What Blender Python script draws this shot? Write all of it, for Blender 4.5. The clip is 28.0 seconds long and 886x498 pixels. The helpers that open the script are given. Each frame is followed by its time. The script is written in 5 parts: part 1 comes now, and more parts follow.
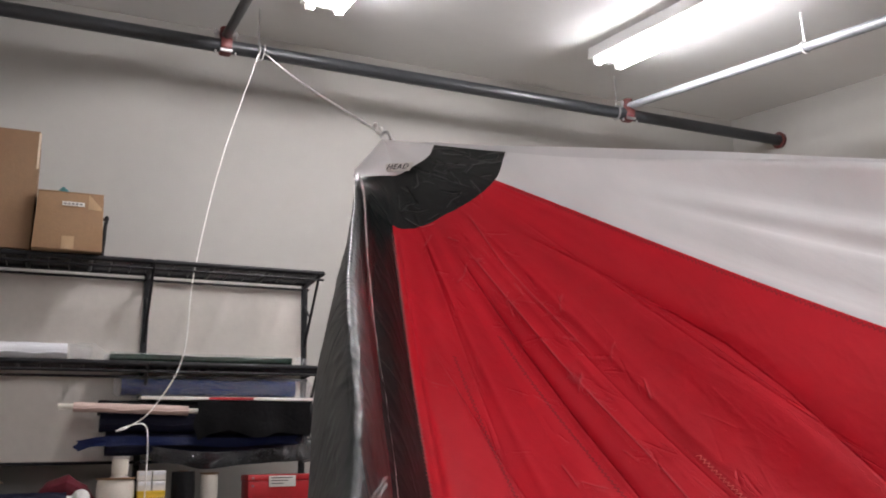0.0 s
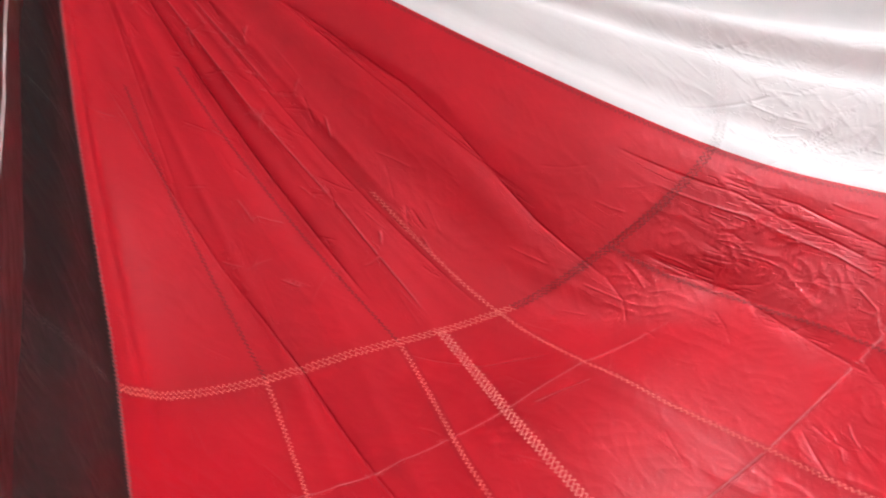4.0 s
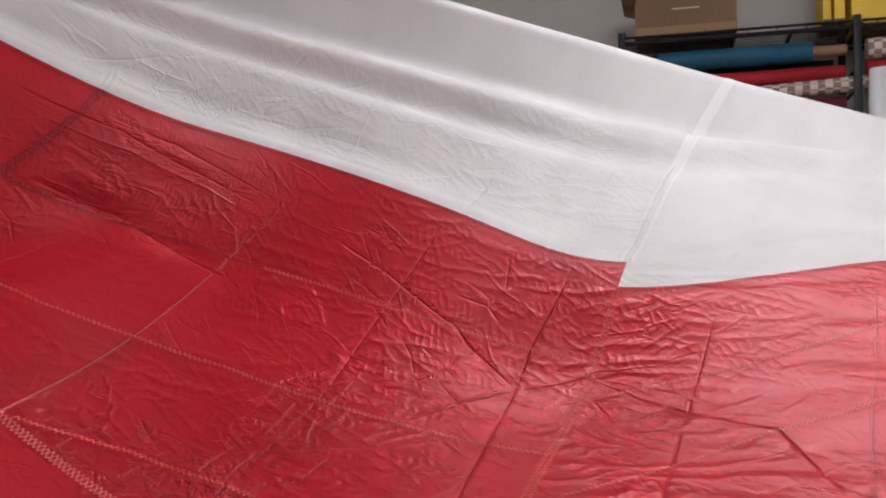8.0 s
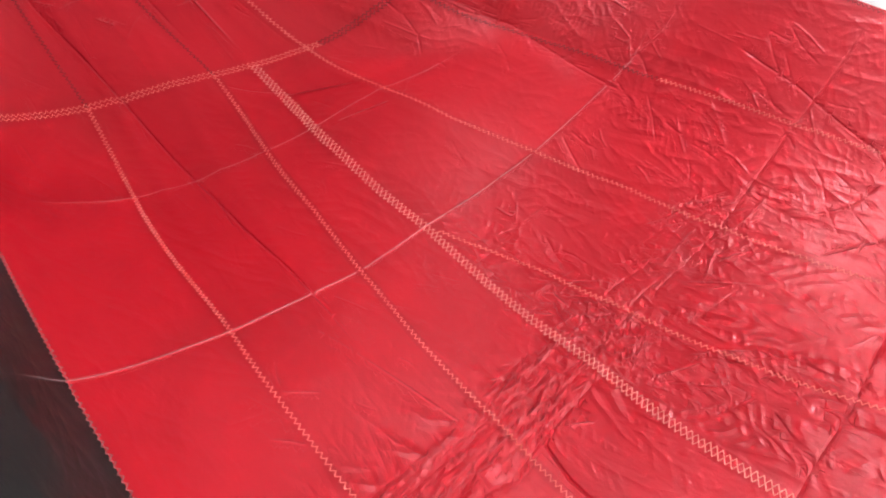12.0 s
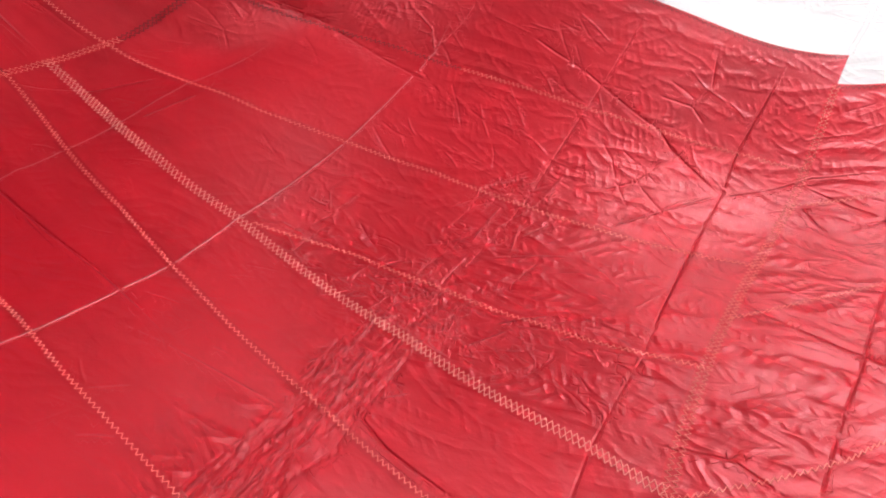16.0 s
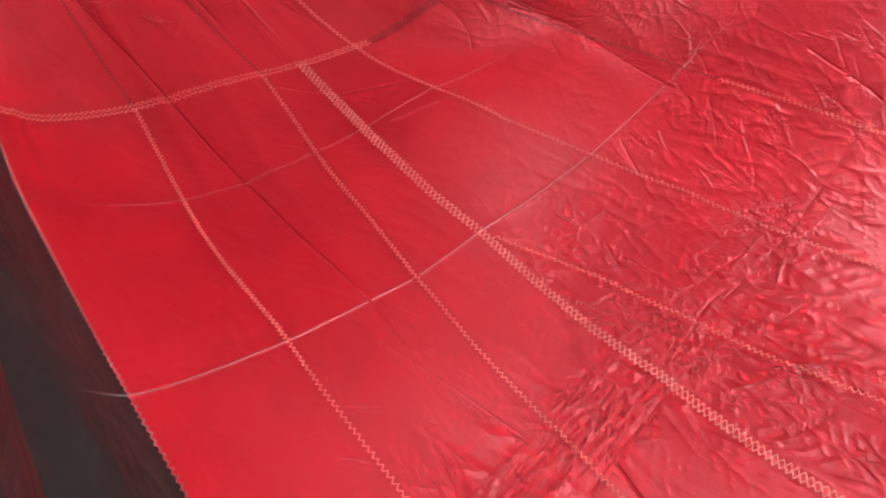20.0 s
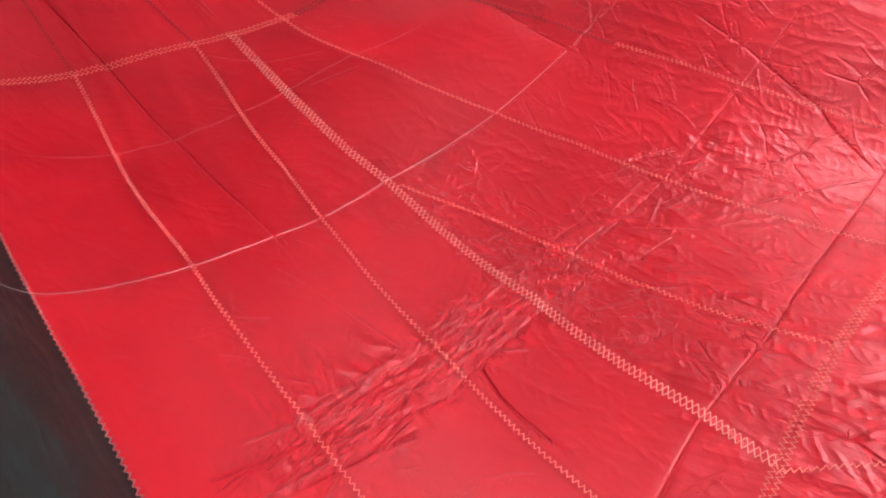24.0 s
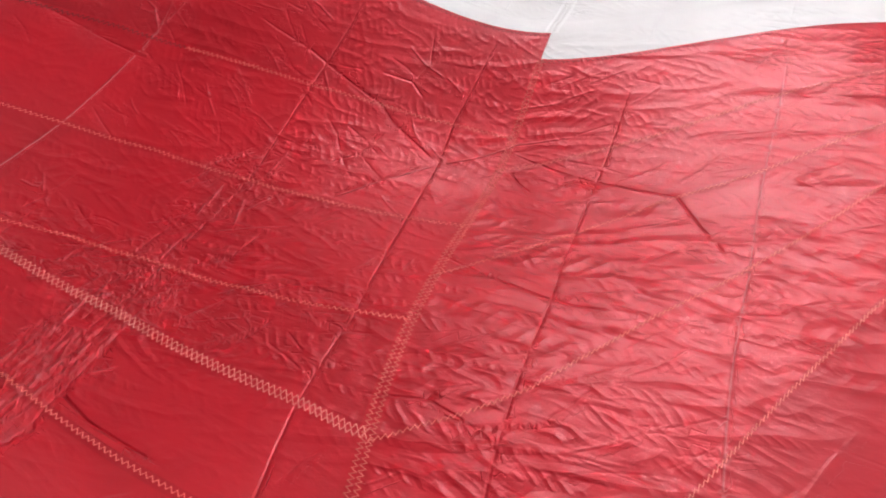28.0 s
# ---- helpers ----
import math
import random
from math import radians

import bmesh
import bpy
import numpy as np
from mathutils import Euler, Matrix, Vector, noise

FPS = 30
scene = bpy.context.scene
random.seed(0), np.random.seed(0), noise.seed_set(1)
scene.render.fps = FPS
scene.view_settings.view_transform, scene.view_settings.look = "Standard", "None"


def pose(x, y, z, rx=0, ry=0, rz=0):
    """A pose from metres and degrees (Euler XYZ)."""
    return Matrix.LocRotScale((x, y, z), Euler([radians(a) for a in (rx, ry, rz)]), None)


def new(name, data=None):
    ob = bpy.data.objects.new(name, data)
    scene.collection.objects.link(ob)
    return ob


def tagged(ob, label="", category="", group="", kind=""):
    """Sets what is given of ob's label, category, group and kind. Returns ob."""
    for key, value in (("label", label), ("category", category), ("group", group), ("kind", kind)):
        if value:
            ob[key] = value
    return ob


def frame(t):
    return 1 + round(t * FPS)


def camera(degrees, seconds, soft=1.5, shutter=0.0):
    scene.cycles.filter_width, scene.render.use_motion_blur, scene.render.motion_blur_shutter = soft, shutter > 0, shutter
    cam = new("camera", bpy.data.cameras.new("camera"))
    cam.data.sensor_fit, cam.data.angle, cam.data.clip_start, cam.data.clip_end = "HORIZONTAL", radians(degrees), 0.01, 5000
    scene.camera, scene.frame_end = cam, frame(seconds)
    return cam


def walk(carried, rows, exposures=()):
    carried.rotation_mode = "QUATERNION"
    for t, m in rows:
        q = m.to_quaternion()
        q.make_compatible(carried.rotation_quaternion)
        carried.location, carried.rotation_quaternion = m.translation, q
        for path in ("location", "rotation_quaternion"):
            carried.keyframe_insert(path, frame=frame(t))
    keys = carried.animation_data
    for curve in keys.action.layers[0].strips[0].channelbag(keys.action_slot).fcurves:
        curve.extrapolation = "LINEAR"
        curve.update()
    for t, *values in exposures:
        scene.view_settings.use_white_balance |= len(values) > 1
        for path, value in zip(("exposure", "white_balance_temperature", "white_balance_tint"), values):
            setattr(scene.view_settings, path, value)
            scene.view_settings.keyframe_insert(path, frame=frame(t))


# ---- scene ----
cam = camera(54.0, 28.0, soft=1.9, shutter=0.25)

# seconds, x, y, z, yaw, pitch, roll
PATH = [
    (0, -0.020, 0.024, 1.497, -24.09, 13.76, -1.10),
    (0.5, -0.009, 0.039, 1.499, -21.74, 14.05, -1.11),
    (1, -0.008, 0.034, 1.501, -20.40, 14.18, -1.09),
    (1.5, -0.008, 0.022, 1.492, -19.85, 14.09, -1.14),
    (2, 0.001, -0.003, 1.473, -20.26, 13.85, -1.02),
    (2.5, -0.003, -0.039, 1.447, -22.65, 13.28, -1.22),
    (3, 0.052, 0.043, 1.465, -27.28, 10.98, -1.19),
    (3.5, 0.062, 0.040, 1.453, -33.92, 4.15, -1.11),
    (4, 0.036, 0.028, 1.462, -42.50, -2.02, -0.51),
    (4.5, 0.003, 0.025, 1.485, -51.10, -4.38, -0.28),
    (6.5, -0.037, -0.181, 1.273, -75.20, 2.45, -0.22),
    (7, -0.038, -0.186, 1.266, -74.46, 2.74, -0.38),
    (7.5, -0.038, -0.186, 1.268, -74.12, 2.74, -0.39),
    (8, -0.029, -0.193, 1.266, -74.65, 2.16, -0.32),
    (8.5, -0.036, -0.193, 1.328, -76.31, -5.45, -0.35),
    (9, -0.045, -0.170, 1.305, -79.13, -12.04, -0.68),
    (9.5, -0.040, -0.176, 1.347, -80.10, -16.33, -0.31),
    (10, -0.036, -0.165, 1.359, -78.84, -16.54, -0.06),
    (10.5, -0.035, -0.154, 1.372, -70.41, -16.16, -0.27),
    (11, -0.050, -0.114, 1.350, -60.71, -14.09, -0.39),
    (13.5, -0.035, -0.115, 1.349, -50.27, -13.57, -1.09),
    (14, -0.044, -0.119, 1.346, -51.74, -13.72, -1.27),
    (14.5, -0.054, -0.142, 1.344, -54.45, -13.91, -1.47),
    (15, -0.053, -0.150, 1.333, -59.19, -13.74, -1.57),
    (15.5, -0.052, -0.154, 1.335, -61.97, -13.80, -1.60),
    (16, -0.053, -0.156, 1.333, -63.34, -13.65, -1.64),
    (16.5, -0.052, -0.154, 1.334, -64.39, -13.84, -1.61),
    (17, -0.053, -0.145, 1.325, -65.01, -13.23, -1.62),
    (17.5, -0.054, -0.143, 1.338, -64.93, -13.91, -1.54),
    (18, -0.051, -0.142, 1.330, -64.86, -13.84, -1.49),
    (18.5, -0.046, -0.131, 1.329, -64.44, -14.00, -1.33),
    (19, -0.042, -0.106, 1.342, -61.76, -13.98, -1.08),
    (19.5, -0.042, -0.081, 1.356, -56.54, -13.94, -0.87),
    (20, -0.041, -0.062, 1.351, -51.02, -13.80, -0.88),
    (20.5, -0.041, -0.058, 1.348, -46.53, -13.60, -1.33),
    (22.5, -0.065, -0.184, 1.325, -43.81, -14.22, -1.68),
    (23, -0.059, -0.193, 1.303, -49.32, -14.07, -1.48),
    (23.5, -0.058, -0.206, 1.302, -50.74, -13.87, -1.49),
    (24, -0.059, -0.222, 1.306, -51.12, -13.78, -1.55),
    (24.5, -0.060, -0.229, 1.311, -51.77, -13.52, -1.35),
    (25, -0.061, -0.232, 1.318, -52.13, -13.50, -1.35),
    (25.5, -0.065, -0.231, 1.321, -52.35, -13.46, -1.40),
    (26, -0.061, -0.241, 1.319, -54.17, -13.59, -1.64),
    (26.5, -0.060, -0.247, 1.311, -59.76, -13.48, -1.61),
    (27, -0.057, -0.250, 1.305, -66.95, -13.89, -1.30),
    (27.5, -0.058, -0.257, 1.301, -72.88, -13.97, -1.39),
    (28, -0.054, -0.260, 1.301, -76.56, -14.05, -1.59),
]


def eye_pose(x, y, z, yaw, pitch, roll):
    """Heading to the left from +y, pitch up, roll as in look()."""
    return pose(x, y, z, 90 + pitch, 0, yaw) @ pose(0, 0, 0, 0, 0, roll)


EXPOSURES = [
    (0, 0.35),
    (2.0, 0.4),
    (3.0, 0.65),
    (3.7, 0.9),
    (4.5, 0.9),
    (6.5, -0.2),
    (8.2, -0.15),
    (9.2, 0.15),
    (13.5, 0.85),
    (15.2, 0.6),
    (19, 0.6),
    (20, 0.7),
    (22.5, 0.95),
    (23.5, 0.85),
    (26, 0.75),
    (27.2, 0.35),
    (28, 0.2),
]
walk(cam, [(t, eye_pose(*p)) for t, *p in PATH], EXPOSURES)

# ---- light: ceiling tubes only, two of the lamps added out of view; a faint grey world beyond the walls
world = bpy.data.worlds.new("world")
scene.world = world
world.use_nodes = True
world.node_tree.nodes["Background"].inputs[0].default_value = (0.75, 0.82, 0.9, 1)
world.node_tree.nodes["Background"].inputs[1].default_value = 0.05
TUBE_POWER = 66.0

# the room
X_WEST, X_EAST, Y_NORTH, Y_SOUTH = -0.5, 4.4, 4.65, -7.2
CEILING_NORTH, CEILING_SLOPE = 3.905, 0.15


def ceiling_z(y):
    return CEILING_NORTH - CEILING_SLOPE * (Y_NORTH - y)


# ---- materials
def material(name, colour, rough=0.6, metal=0.0, vary=0.12, scale=6.0, bump=0.0, bump_scale=60.0, sheen=0.0, alpha=1.0,
             transmission=0.0, coat=0.0, specular=0.5, dirt=0.0):
    """A surface with two scales of colour variation, uneven gloss and fine relief, in object space."""
    m = bpy.data.materials.new(name)
    m.use_nodes = True
    t = m.node_tree
    n, l = t.nodes, t.links
    p = n["Principled BSDF"]
    co = n.new("ShaderNodeTexCoord")
    info = n.new("ShaderNodeObjectInfo")
    big, small = n.new("ShaderNodeTexNoise"), n.new("ShaderNodeTexNoise")
    big.inputs["Scale"].default_value, big.inputs["Detail"].default_value = scale * 0.3, 4
    small.inputs["Scale"].default_value, small.inputs["Detail"].default_value = scale * 6, 6
    for x in (big, small):
        l.new(co.outputs["Object"], x.inputs["Vector"])
    add = n.new("ShaderNodeMath")
    add.operation = "ADD"
    l.new(big.outputs["Fac"], add.inputs[0])
    l.new(small.outputs["Fac"], add.inputs[1])
    mid = n.new("ShaderNodeMapRange")
    mid.inputs["From Min"].default_value, mid.inputs["From Max"].default_value = 0.6, 1.4
    mid.inputs["To Min"].default_value, mid.inputs["To Max"].default_value = 1 - vary, 1 + vary
    l.new(add.outputs[0], mid.inputs["Value"])
    own = n.new("ShaderNodeMapRange")
    own.inputs["To Min"].default_value, own.inputs["To Max"].default_value = 0.94, 1.06
    l.new(info.outputs["Random"], own.inputs["Value"])
    times = n.new("ShaderNodeMath")
    times.operation = "MULTIPLY"
    l.new(mid.outputs[0], times.inputs[0])
    l.new(own.outputs[0], times.inputs[1])
    hsv = n.new("ShaderNodeHueSaturation")
    hsv.inputs["Color"].default_value = (*colour, 1)
    l.new(times.outputs[0], hsv.inputs["Value"])
    out = hsv.outputs["Color"]
    if dirt:
        blot = n.new("ShaderNodeTexNoise")
        blot.inputs["Scale"].default_value, blot.inputs["Detail"].default_value = scale * 0.8, 8
        l.new(co.outputs["Object"], blot.inputs["Vector"])
        ramp = n.new("ShaderNodeMapRange")
        ramp.inputs["From Min"].default_value, ramp.inputs["From Max"].default_value = 0.55, 0.8
        ramp.inputs["To Max"].default_value = dirt
        l.new(blot.outputs["Fac"], ramp.inputs["Value"])
        mix = n.new("ShaderNodeMixRGB")
        mix.inputs["Color2"].default_value = (0.08, 0.065, 0.05, 1)
        l.new(ramp.outputs[0], mix.inputs["Fac"])
        l.new(out, mix.inputs["Color1"])
        out = mix.outputs[0]
    l.new(out, p.inputs["Base Color"])
    gloss = n.new("ShaderNodeMapRange")
    gloss.inputs["To Min"].default_value, gloss.inputs["To Max"].default_value = max(rough - 0.1, 0.02), min(rough + 0.1, 1)
    l.new(small.outputs["Fac"], gloss.inputs["Value"])
    l.new(gloss.outputs[0], p.inputs["Roughness"])
    p.inputs["Metallic"].default_value = metal
    p.inputs["Sheen Weight"].default_value = sheen
    p.inputs["Transmission Weight"].default_value = transmission
    p.inputs["Coat Weight"].default_value = coat
    p.inputs["Specular IOR Level"].default_value = specular
    p.inputs["Alpha"].default_value = alpha
    if bump:
        grain = n.new("ShaderNodeTexNoise")
        grain.inputs["Scale"].default_value, grain.inputs["Detail"].default_value = bump_scale, 5
        l.new(co.outputs["Object"], grain.inputs["Vector"])
        b = n.new("ShaderNodeBump")
        b.inputs["Strength"].default_value, b.inputs["Distance"].default_value = bump, 0.01
        l.new(grain.outputs["Fac"], b.inputs["Height"])
        l.new(b.outputs[0], p.inputs["Normal"])
    return m


def glowing(name, colour, strength):
    m = bpy.data.materials.new(name)
    m.use_nodes = True
    p = m.node_tree.nodes["Principled BSDF"]
    p.inputs["Base Color"].default_value = (0.9, 0.9, 0.9, 1)
    p.inputs["Emission Color"].default_value = (*colour, 1)
    p.inputs["Emission Strength"].default_value = strength
    return m


def sailcloth(name, colour, through_light, rough, crinkle=1.0, specular=0.5, tint=(1.0, 1.0, 1.0)):
    """Thin crinkled nylon: gloss over a translucent cloth, with fine storage wrinkles in cloth space (metres)."""
    m = bpy.data.materials.new(name)
    m.use_nodes = True
    t = m.node_tree
    n, l = t.nodes, t.links
    p = n["Principled BSDF"]
    uv = n.new("ShaderNodeUVMap")
    uv.uv_map = "cloth"

    def tex(scale, detail, distortion=0.0, stretch=(1, 1, 1), turn=0.0):
        place = n.new("ShaderNodeMapping")
        place.inputs["Scale"].default_value, place.inputs["Rotation"].default_value = stretch, (0, 0, turn)
        l.new(uv.outputs["UV"], place.inputs["Vector"])
        x = n.new("ShaderNodeTexNoise")
        x.inputs["Scale"].default_value, x.inputs["Detail"].default_value = scale, detail
        x.inputs["Distortion"].default_value = distortion
        l.new(place.outputs[0], x.inputs["Vector"])
        return x.outputs["Fac"]

    def calc(kind, a, b=0.0, c=0.0):
        x = n.new("ShaderNodeMath")
        x.operation = kind
        for i, v in enumerate((a, b, c)):
            if isinstance(v, (int, float)):
                x.inputs[i].default_value = v
            else:
                l.new(v, x.inputs[i])
        return x.outputs[0]

    def ridge(fac, sharp):
        """Sharp crests where the noise crosses its middle."""
        off = calc("ABSOLUTE", calc("MULTIPLY_ADD", fac, 2.0, -1.0))
        return calc("POWER", calc("SUBTRACT", 1.0, off), sharp)

    def read(name):
        x = n.new("ShaderNodeAttribute")
        x.attribute_name = name
        return x.outputs["Fac"]

    def pleats(turn, freq, slope, warp, low, high):
        """Bundles of straight thin pleats with flat cloth between them, in metres of height."""
        place = n.new("ShaderNodeMapping")
        place.inputs["Rotation"].default_value = (0, 0, turn)
        l.new(uv.outputs["UV"], place.inputs["Vector"])
        axes = n.new("ShaderNodeSeparateXYZ")
        l.new(place.outputs[0], axes.inputs[0])
        bend = calc("MULTIPLY", tex(freq * 0.22, 2.5, 0.3, (1.2, 0.7, 1), turn), warp)
        wave = calc("PINGPONG", calc("MULTIPLY_ADD", axes.outputs["X"], freq, bend), 0.5)
        mask = n.new("ShaderNodeMapRange")
        mask.interpolation_type = "SMOOTHSTEP"
        mask.inputs["From Min"].default_value, mask.inputs["From Max"].default_value = low, high
        l.new(tex(freq * 0.36, 1.5, 0.2, (2.0, 0.32, 1), turn), mask.inputs["Value"])
        return calc("MULTIPLY", calc("MULTIPLY", calc("MAXIMUM", calc("SUBTRACT", wave, 0.16), 0.0), slope / freq), mask.outputs[0])

    worn = read("rumple")
    crumple = calc("ADD", calc("ADD", pleats(0.22, 32, 0.16, 2.3, 0.46, 0.60), pleats(-0.30, 52, 0.13, 2.4, 0.46, 0.60)),
                   calc("ADD", pleats(0.80, 44, 0.11, 2.2, 0.50, 0.62), pleats(-0.9, 70, 0.11, 2.2, 0.48, 0.62)))
    soft = calc("MULTIPLY", tex(9, 1.5, 0.2, (1.3, 0.7, 1), 0.2), 0.0008)
    fine = calc("ADD", soft, calc("MULTIPLY", ridge(tex(110, 1, 0.6, (1.5, 0.8, 1), 0.6), 2.0), 0.00007))
    sharp = calc("MAXIMUM", calc("SUBTRACT", 1.0, calc("MULTIPLY", calc("ABSOLUTE", read("crease")), 1 / 0.0027)), 0.0)
    stand = read("stand")
    height = calc("ADD", calc("MULTIPLY", crumple, calc("MULTIPLY", worn, crinkle)), calc("ADD", fine, calc("MULTIPLY", calc("MULTIPLY", sharp, stand), 0.0005)))
    b = n.new("ShaderNodeBump")
    b.inputs["Strength"].default_value, b.inputs["Distance"].default_value = 1.0, 1.0
    l.new(height, b.inputs["Height"])
    tone = n.new("ShaderNodeMapRange")
    tone.inputs["From Min"].default_value, tone.inputs["From Max"].default_value = 0.3, 0.7
    tone.inputs["To Min"].default_value, tone.inputs["To Max"].default_value = 0.92, 1.08
    l.new(tex(5, 6), tone.inputs["Value"])
    hsv = n.new("ShaderNodeHueSaturation")
    hsv.inputs["Color"].default_value = (*colour, 1)
    info = n.new("ShaderNodeObjectInfo")
    own = n.new("ShaderNodeMapRange")
    own.inputs["To Min"].default_value, own.inputs["To Max"].default_value = 0.9, 1.1
    l.new(info.outputs["Random"], own.inputs["Value"])
    l.new(calc("MULTIPLY", tone.outputs[0], own.outputs[0]), hsv.inputs["Value"])
    # the coating is rubbed pale along the standing creases
    rub = n.new("ShaderNodeMixRGB")
    rub.inputs["Color2"].default_value = tuple(c * 0.55 + 0.34 for c in colour) + (1,)
    l.new(hsv.outputs[0], rub.inputs["Color1"])
    line = calc("MAXIMUM", calc("SUBTRACT", 1.0, calc("MULTIPLY", calc("ABSOLUTE", read("crease")), 1 / 0.0018)), 0.0)
    l.new(calc("MULTIPLY", line, calc("MINIMUM", read("rub"), 0.85)), rub.inputs["Fac"])
    l.new(rub.outputs[0], p.inputs["Base Color"])
    shine = n.new("ShaderNodeMapRange")
    shine.inputs["To Min"].default_value, shine.inputs["To Max"].default_value = rough - 0.08, rough + 0.1
    l.new(tex(40, 4), shine.inputs["Value"])
    l.new(shine.outputs[0], p.inputs["Roughness"])
    p.inputs["Specular IOR Level"].default_value = specular
    p.inputs["Specular Tint"].default_value = (*tint, 1)
    l.new(b.outputs[0], p.inputs["Normal"])
    glow = n.new("ShaderNodeBsdfTranslucent")
    l.new(hsv.outputs[0], glow.inputs["Color"])
    l.new(b.outputs[0], glow.inputs["Normal"])
    mix = n.new("ShaderNodeMixShader")
    mix.inputs[0].default_value = through_light
    l.new(p.outputs[0], mix.inputs[1])
    l.new(glow.outputs[0], mix.inputs[2])
    l.new(mix.outputs[0], n["Material Output"].inputs["Surface"])
    return m


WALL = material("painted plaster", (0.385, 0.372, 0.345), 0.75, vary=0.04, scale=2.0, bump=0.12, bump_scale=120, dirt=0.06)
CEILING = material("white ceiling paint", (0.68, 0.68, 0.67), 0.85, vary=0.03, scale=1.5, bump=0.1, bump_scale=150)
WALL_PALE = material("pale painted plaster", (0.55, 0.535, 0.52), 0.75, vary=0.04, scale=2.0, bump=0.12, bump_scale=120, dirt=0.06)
FLOOR = material("brown floor", (0.34, 0.265, 0.21), 0.5, vary=0.2, scale=3, bump=0.15, bump_scale=40, dirt=0.3)
PIPE_BLACK = material("black painted steel pipe", (0.022, 0.024, 0.027), 0.38, vary=0.25, scale=10, bump=0.08, bump_scale=80, dirt=0.1)
PIPE_GREY = material("grey galvanised pipe", (0.24, 0.25, 0.265), 0.5, metal=0.15, vary=0.3, scale=12, bump=0.1, bump_scale=90, dirt=0.25)
RUST = material("red primer fitting", (0.10, 0.022, 0.020), 0.55, vary=0.25, scale=30, bump=0.2, bump_scale=120)
STEEL = material("plated steel", (0.45, 0.45, 0.45), 0.35, metal=0.9, vary=0.15, scale=40)
BLACK_WIRE = material("black coated wire", (0.012, 0.012, 0.013), 0.4, vary=0.2, scale=20)
BLACK_BEAM = material("black enamelled rail", (0.014, 0.014, 0.016), 0.45, vary=0.25, scale=14, bump=0.05, specular=0.2)
CARDBOARD = material("brown cardboard", (0.25, 0.147, 0.075), 0.8, vary=0.1, scale=9, bump=0.2, bump_scale=150, dirt=0.12)
CARDBOARD_DARK = material("darker cardboard", (0.17, 0.096, 0.048), 0.8, vary=0.12, scale=9, bump=0.2, bump_scale=150, dirt=0.15)
CARDBOARD_EDGE = material("pale cardboard edge", (0.58, 0.46, 0.34), 0.85, vary=0.1, scale=30)
TAPE_CLEAR = material("glossy packing tape", (0.45, 0.31, 0.18), 0.15, vary=0.2, scale=40, coat=0.6)
PAPER = material("white paper", (0.72, 0.70, 0.66), 0.7, vary=0.06, scale=20)
INK = material("dark print", (0.02, 0.02, 0.022), 0.6, vary=0.2, scale=50)
TUBE = glowing("fluorescent tube", (1.0, 0.965, 1.0), TUBE_POWER)
LAMP_WHITE = material("white lamp enamel", (0.8, 0.8, 0.79), 0.4, vary=0.04, scale=10)
ROPE = material("white braided cord", (0.84, 0.83, 0.80), 0.8, vary=0.15, scale=60, bump=0.5, bump_scale=400)
SHEET = material("off white backing cloth", (0.66, 0.62, 0.57), 0.85, vary=0.06, scale=5, bump=0.15, bump_scale=200)
PLASTIC_FILM = material("clear crinkled film", (0.82, 0.84, 0.86), 0.12, vary=0.08, scale=12, bump=1.0, bump_scale=55, alpha=0.13, coat=1.0)
ROLL_WHITE = material("white rolled cloth", (0.76, 0.77, 0.80), 0.6, vary=0.06, scale=12, bump=0.2, bump_scale=60)
GREEN_PACK = material("dark green folded cloth", (0.008, 0.024, 0.016), 0.25, vary=0.4, scale=25, bump=0.5, bump_scale=60, coat=0.6)
BLUE = material("royal blue cloth", (0.008, 0.016, 0.075), 0.5, vary=0.25, scale=14, bump=0.35, bump_scale=40, specular=0.2)
BLUE_FILM = material("royal blue cloth in film", (0.010, 0.028, 0.15), 0.2, vary=0.4, scale=18, bump=1.0, bump_scale=45, coat=0.5)
NAVY = material("navy cloth", (0.004, 0.005, 0.018), 0.65, vary=0.25, scale=14, bump=0.3, bump_scale=50, specular=0.2)
BLACK_CLOTH = material("black cloth", (0.005, 0.005, 0.006), 0.7, vary=0.3, scale=14, bump=0.3, bump_scale=50, specular=0.2)
BLACK_FILM = material("black plastic sheeting", (0.012, 0.012, 0.014), 0.25, vary=0.3, scale=14, bump=0.8, bump_scale=18, coat=0.5)
PINK = material("pale pink cloth", (0.55, 0.42, 0.37), 0.75, vary=0.08, scale=14, bump=0.2, bump_scale=60)
CREAM = material("cream thread", (0.70, 0.66, 0.58), 0.7, vary=0.08, scale=30, bump=0.4, bump_scale=300)
RED_PAINT = material("red painted tin", (0.42, 0.016, 0.022), 0.35, vary=0.12, scale=12)
RED_CLOTH = material("red bolt cloth", (0.30, 0.012, 0.02), 0.6, vary=0.2, scale=14, bump=0.3, bump_scale=50, specular=0.2)
MAROON = material("maroon cloth", (0.10, 0.012, 0.02), 0.65, vary=0.25, scale=14, bump=0.3, bump_scale=50, specular=0.2)
TEAL = material("teal cloth", (0.015, 0.085, 0.15), 0.6, vary=0.2, scale=14, bump=0.3, bump_scale=50, specular=0.2)
GREEN = material("dark green cloth", (0.008, 0.04, 0.028), 0.6, vary=0.2, scale=14, bump=0.3, bump_scale=50, specular=0.2)
YELLOW = material("yellow card", (0.72, 0.47, 0.035), 0.6, vary=0.08, scale=14)
TEAL_FOIL = material("teal plastic", (0.015, 0.14, 0.15), 0.3, vary=0.2, scale=20)
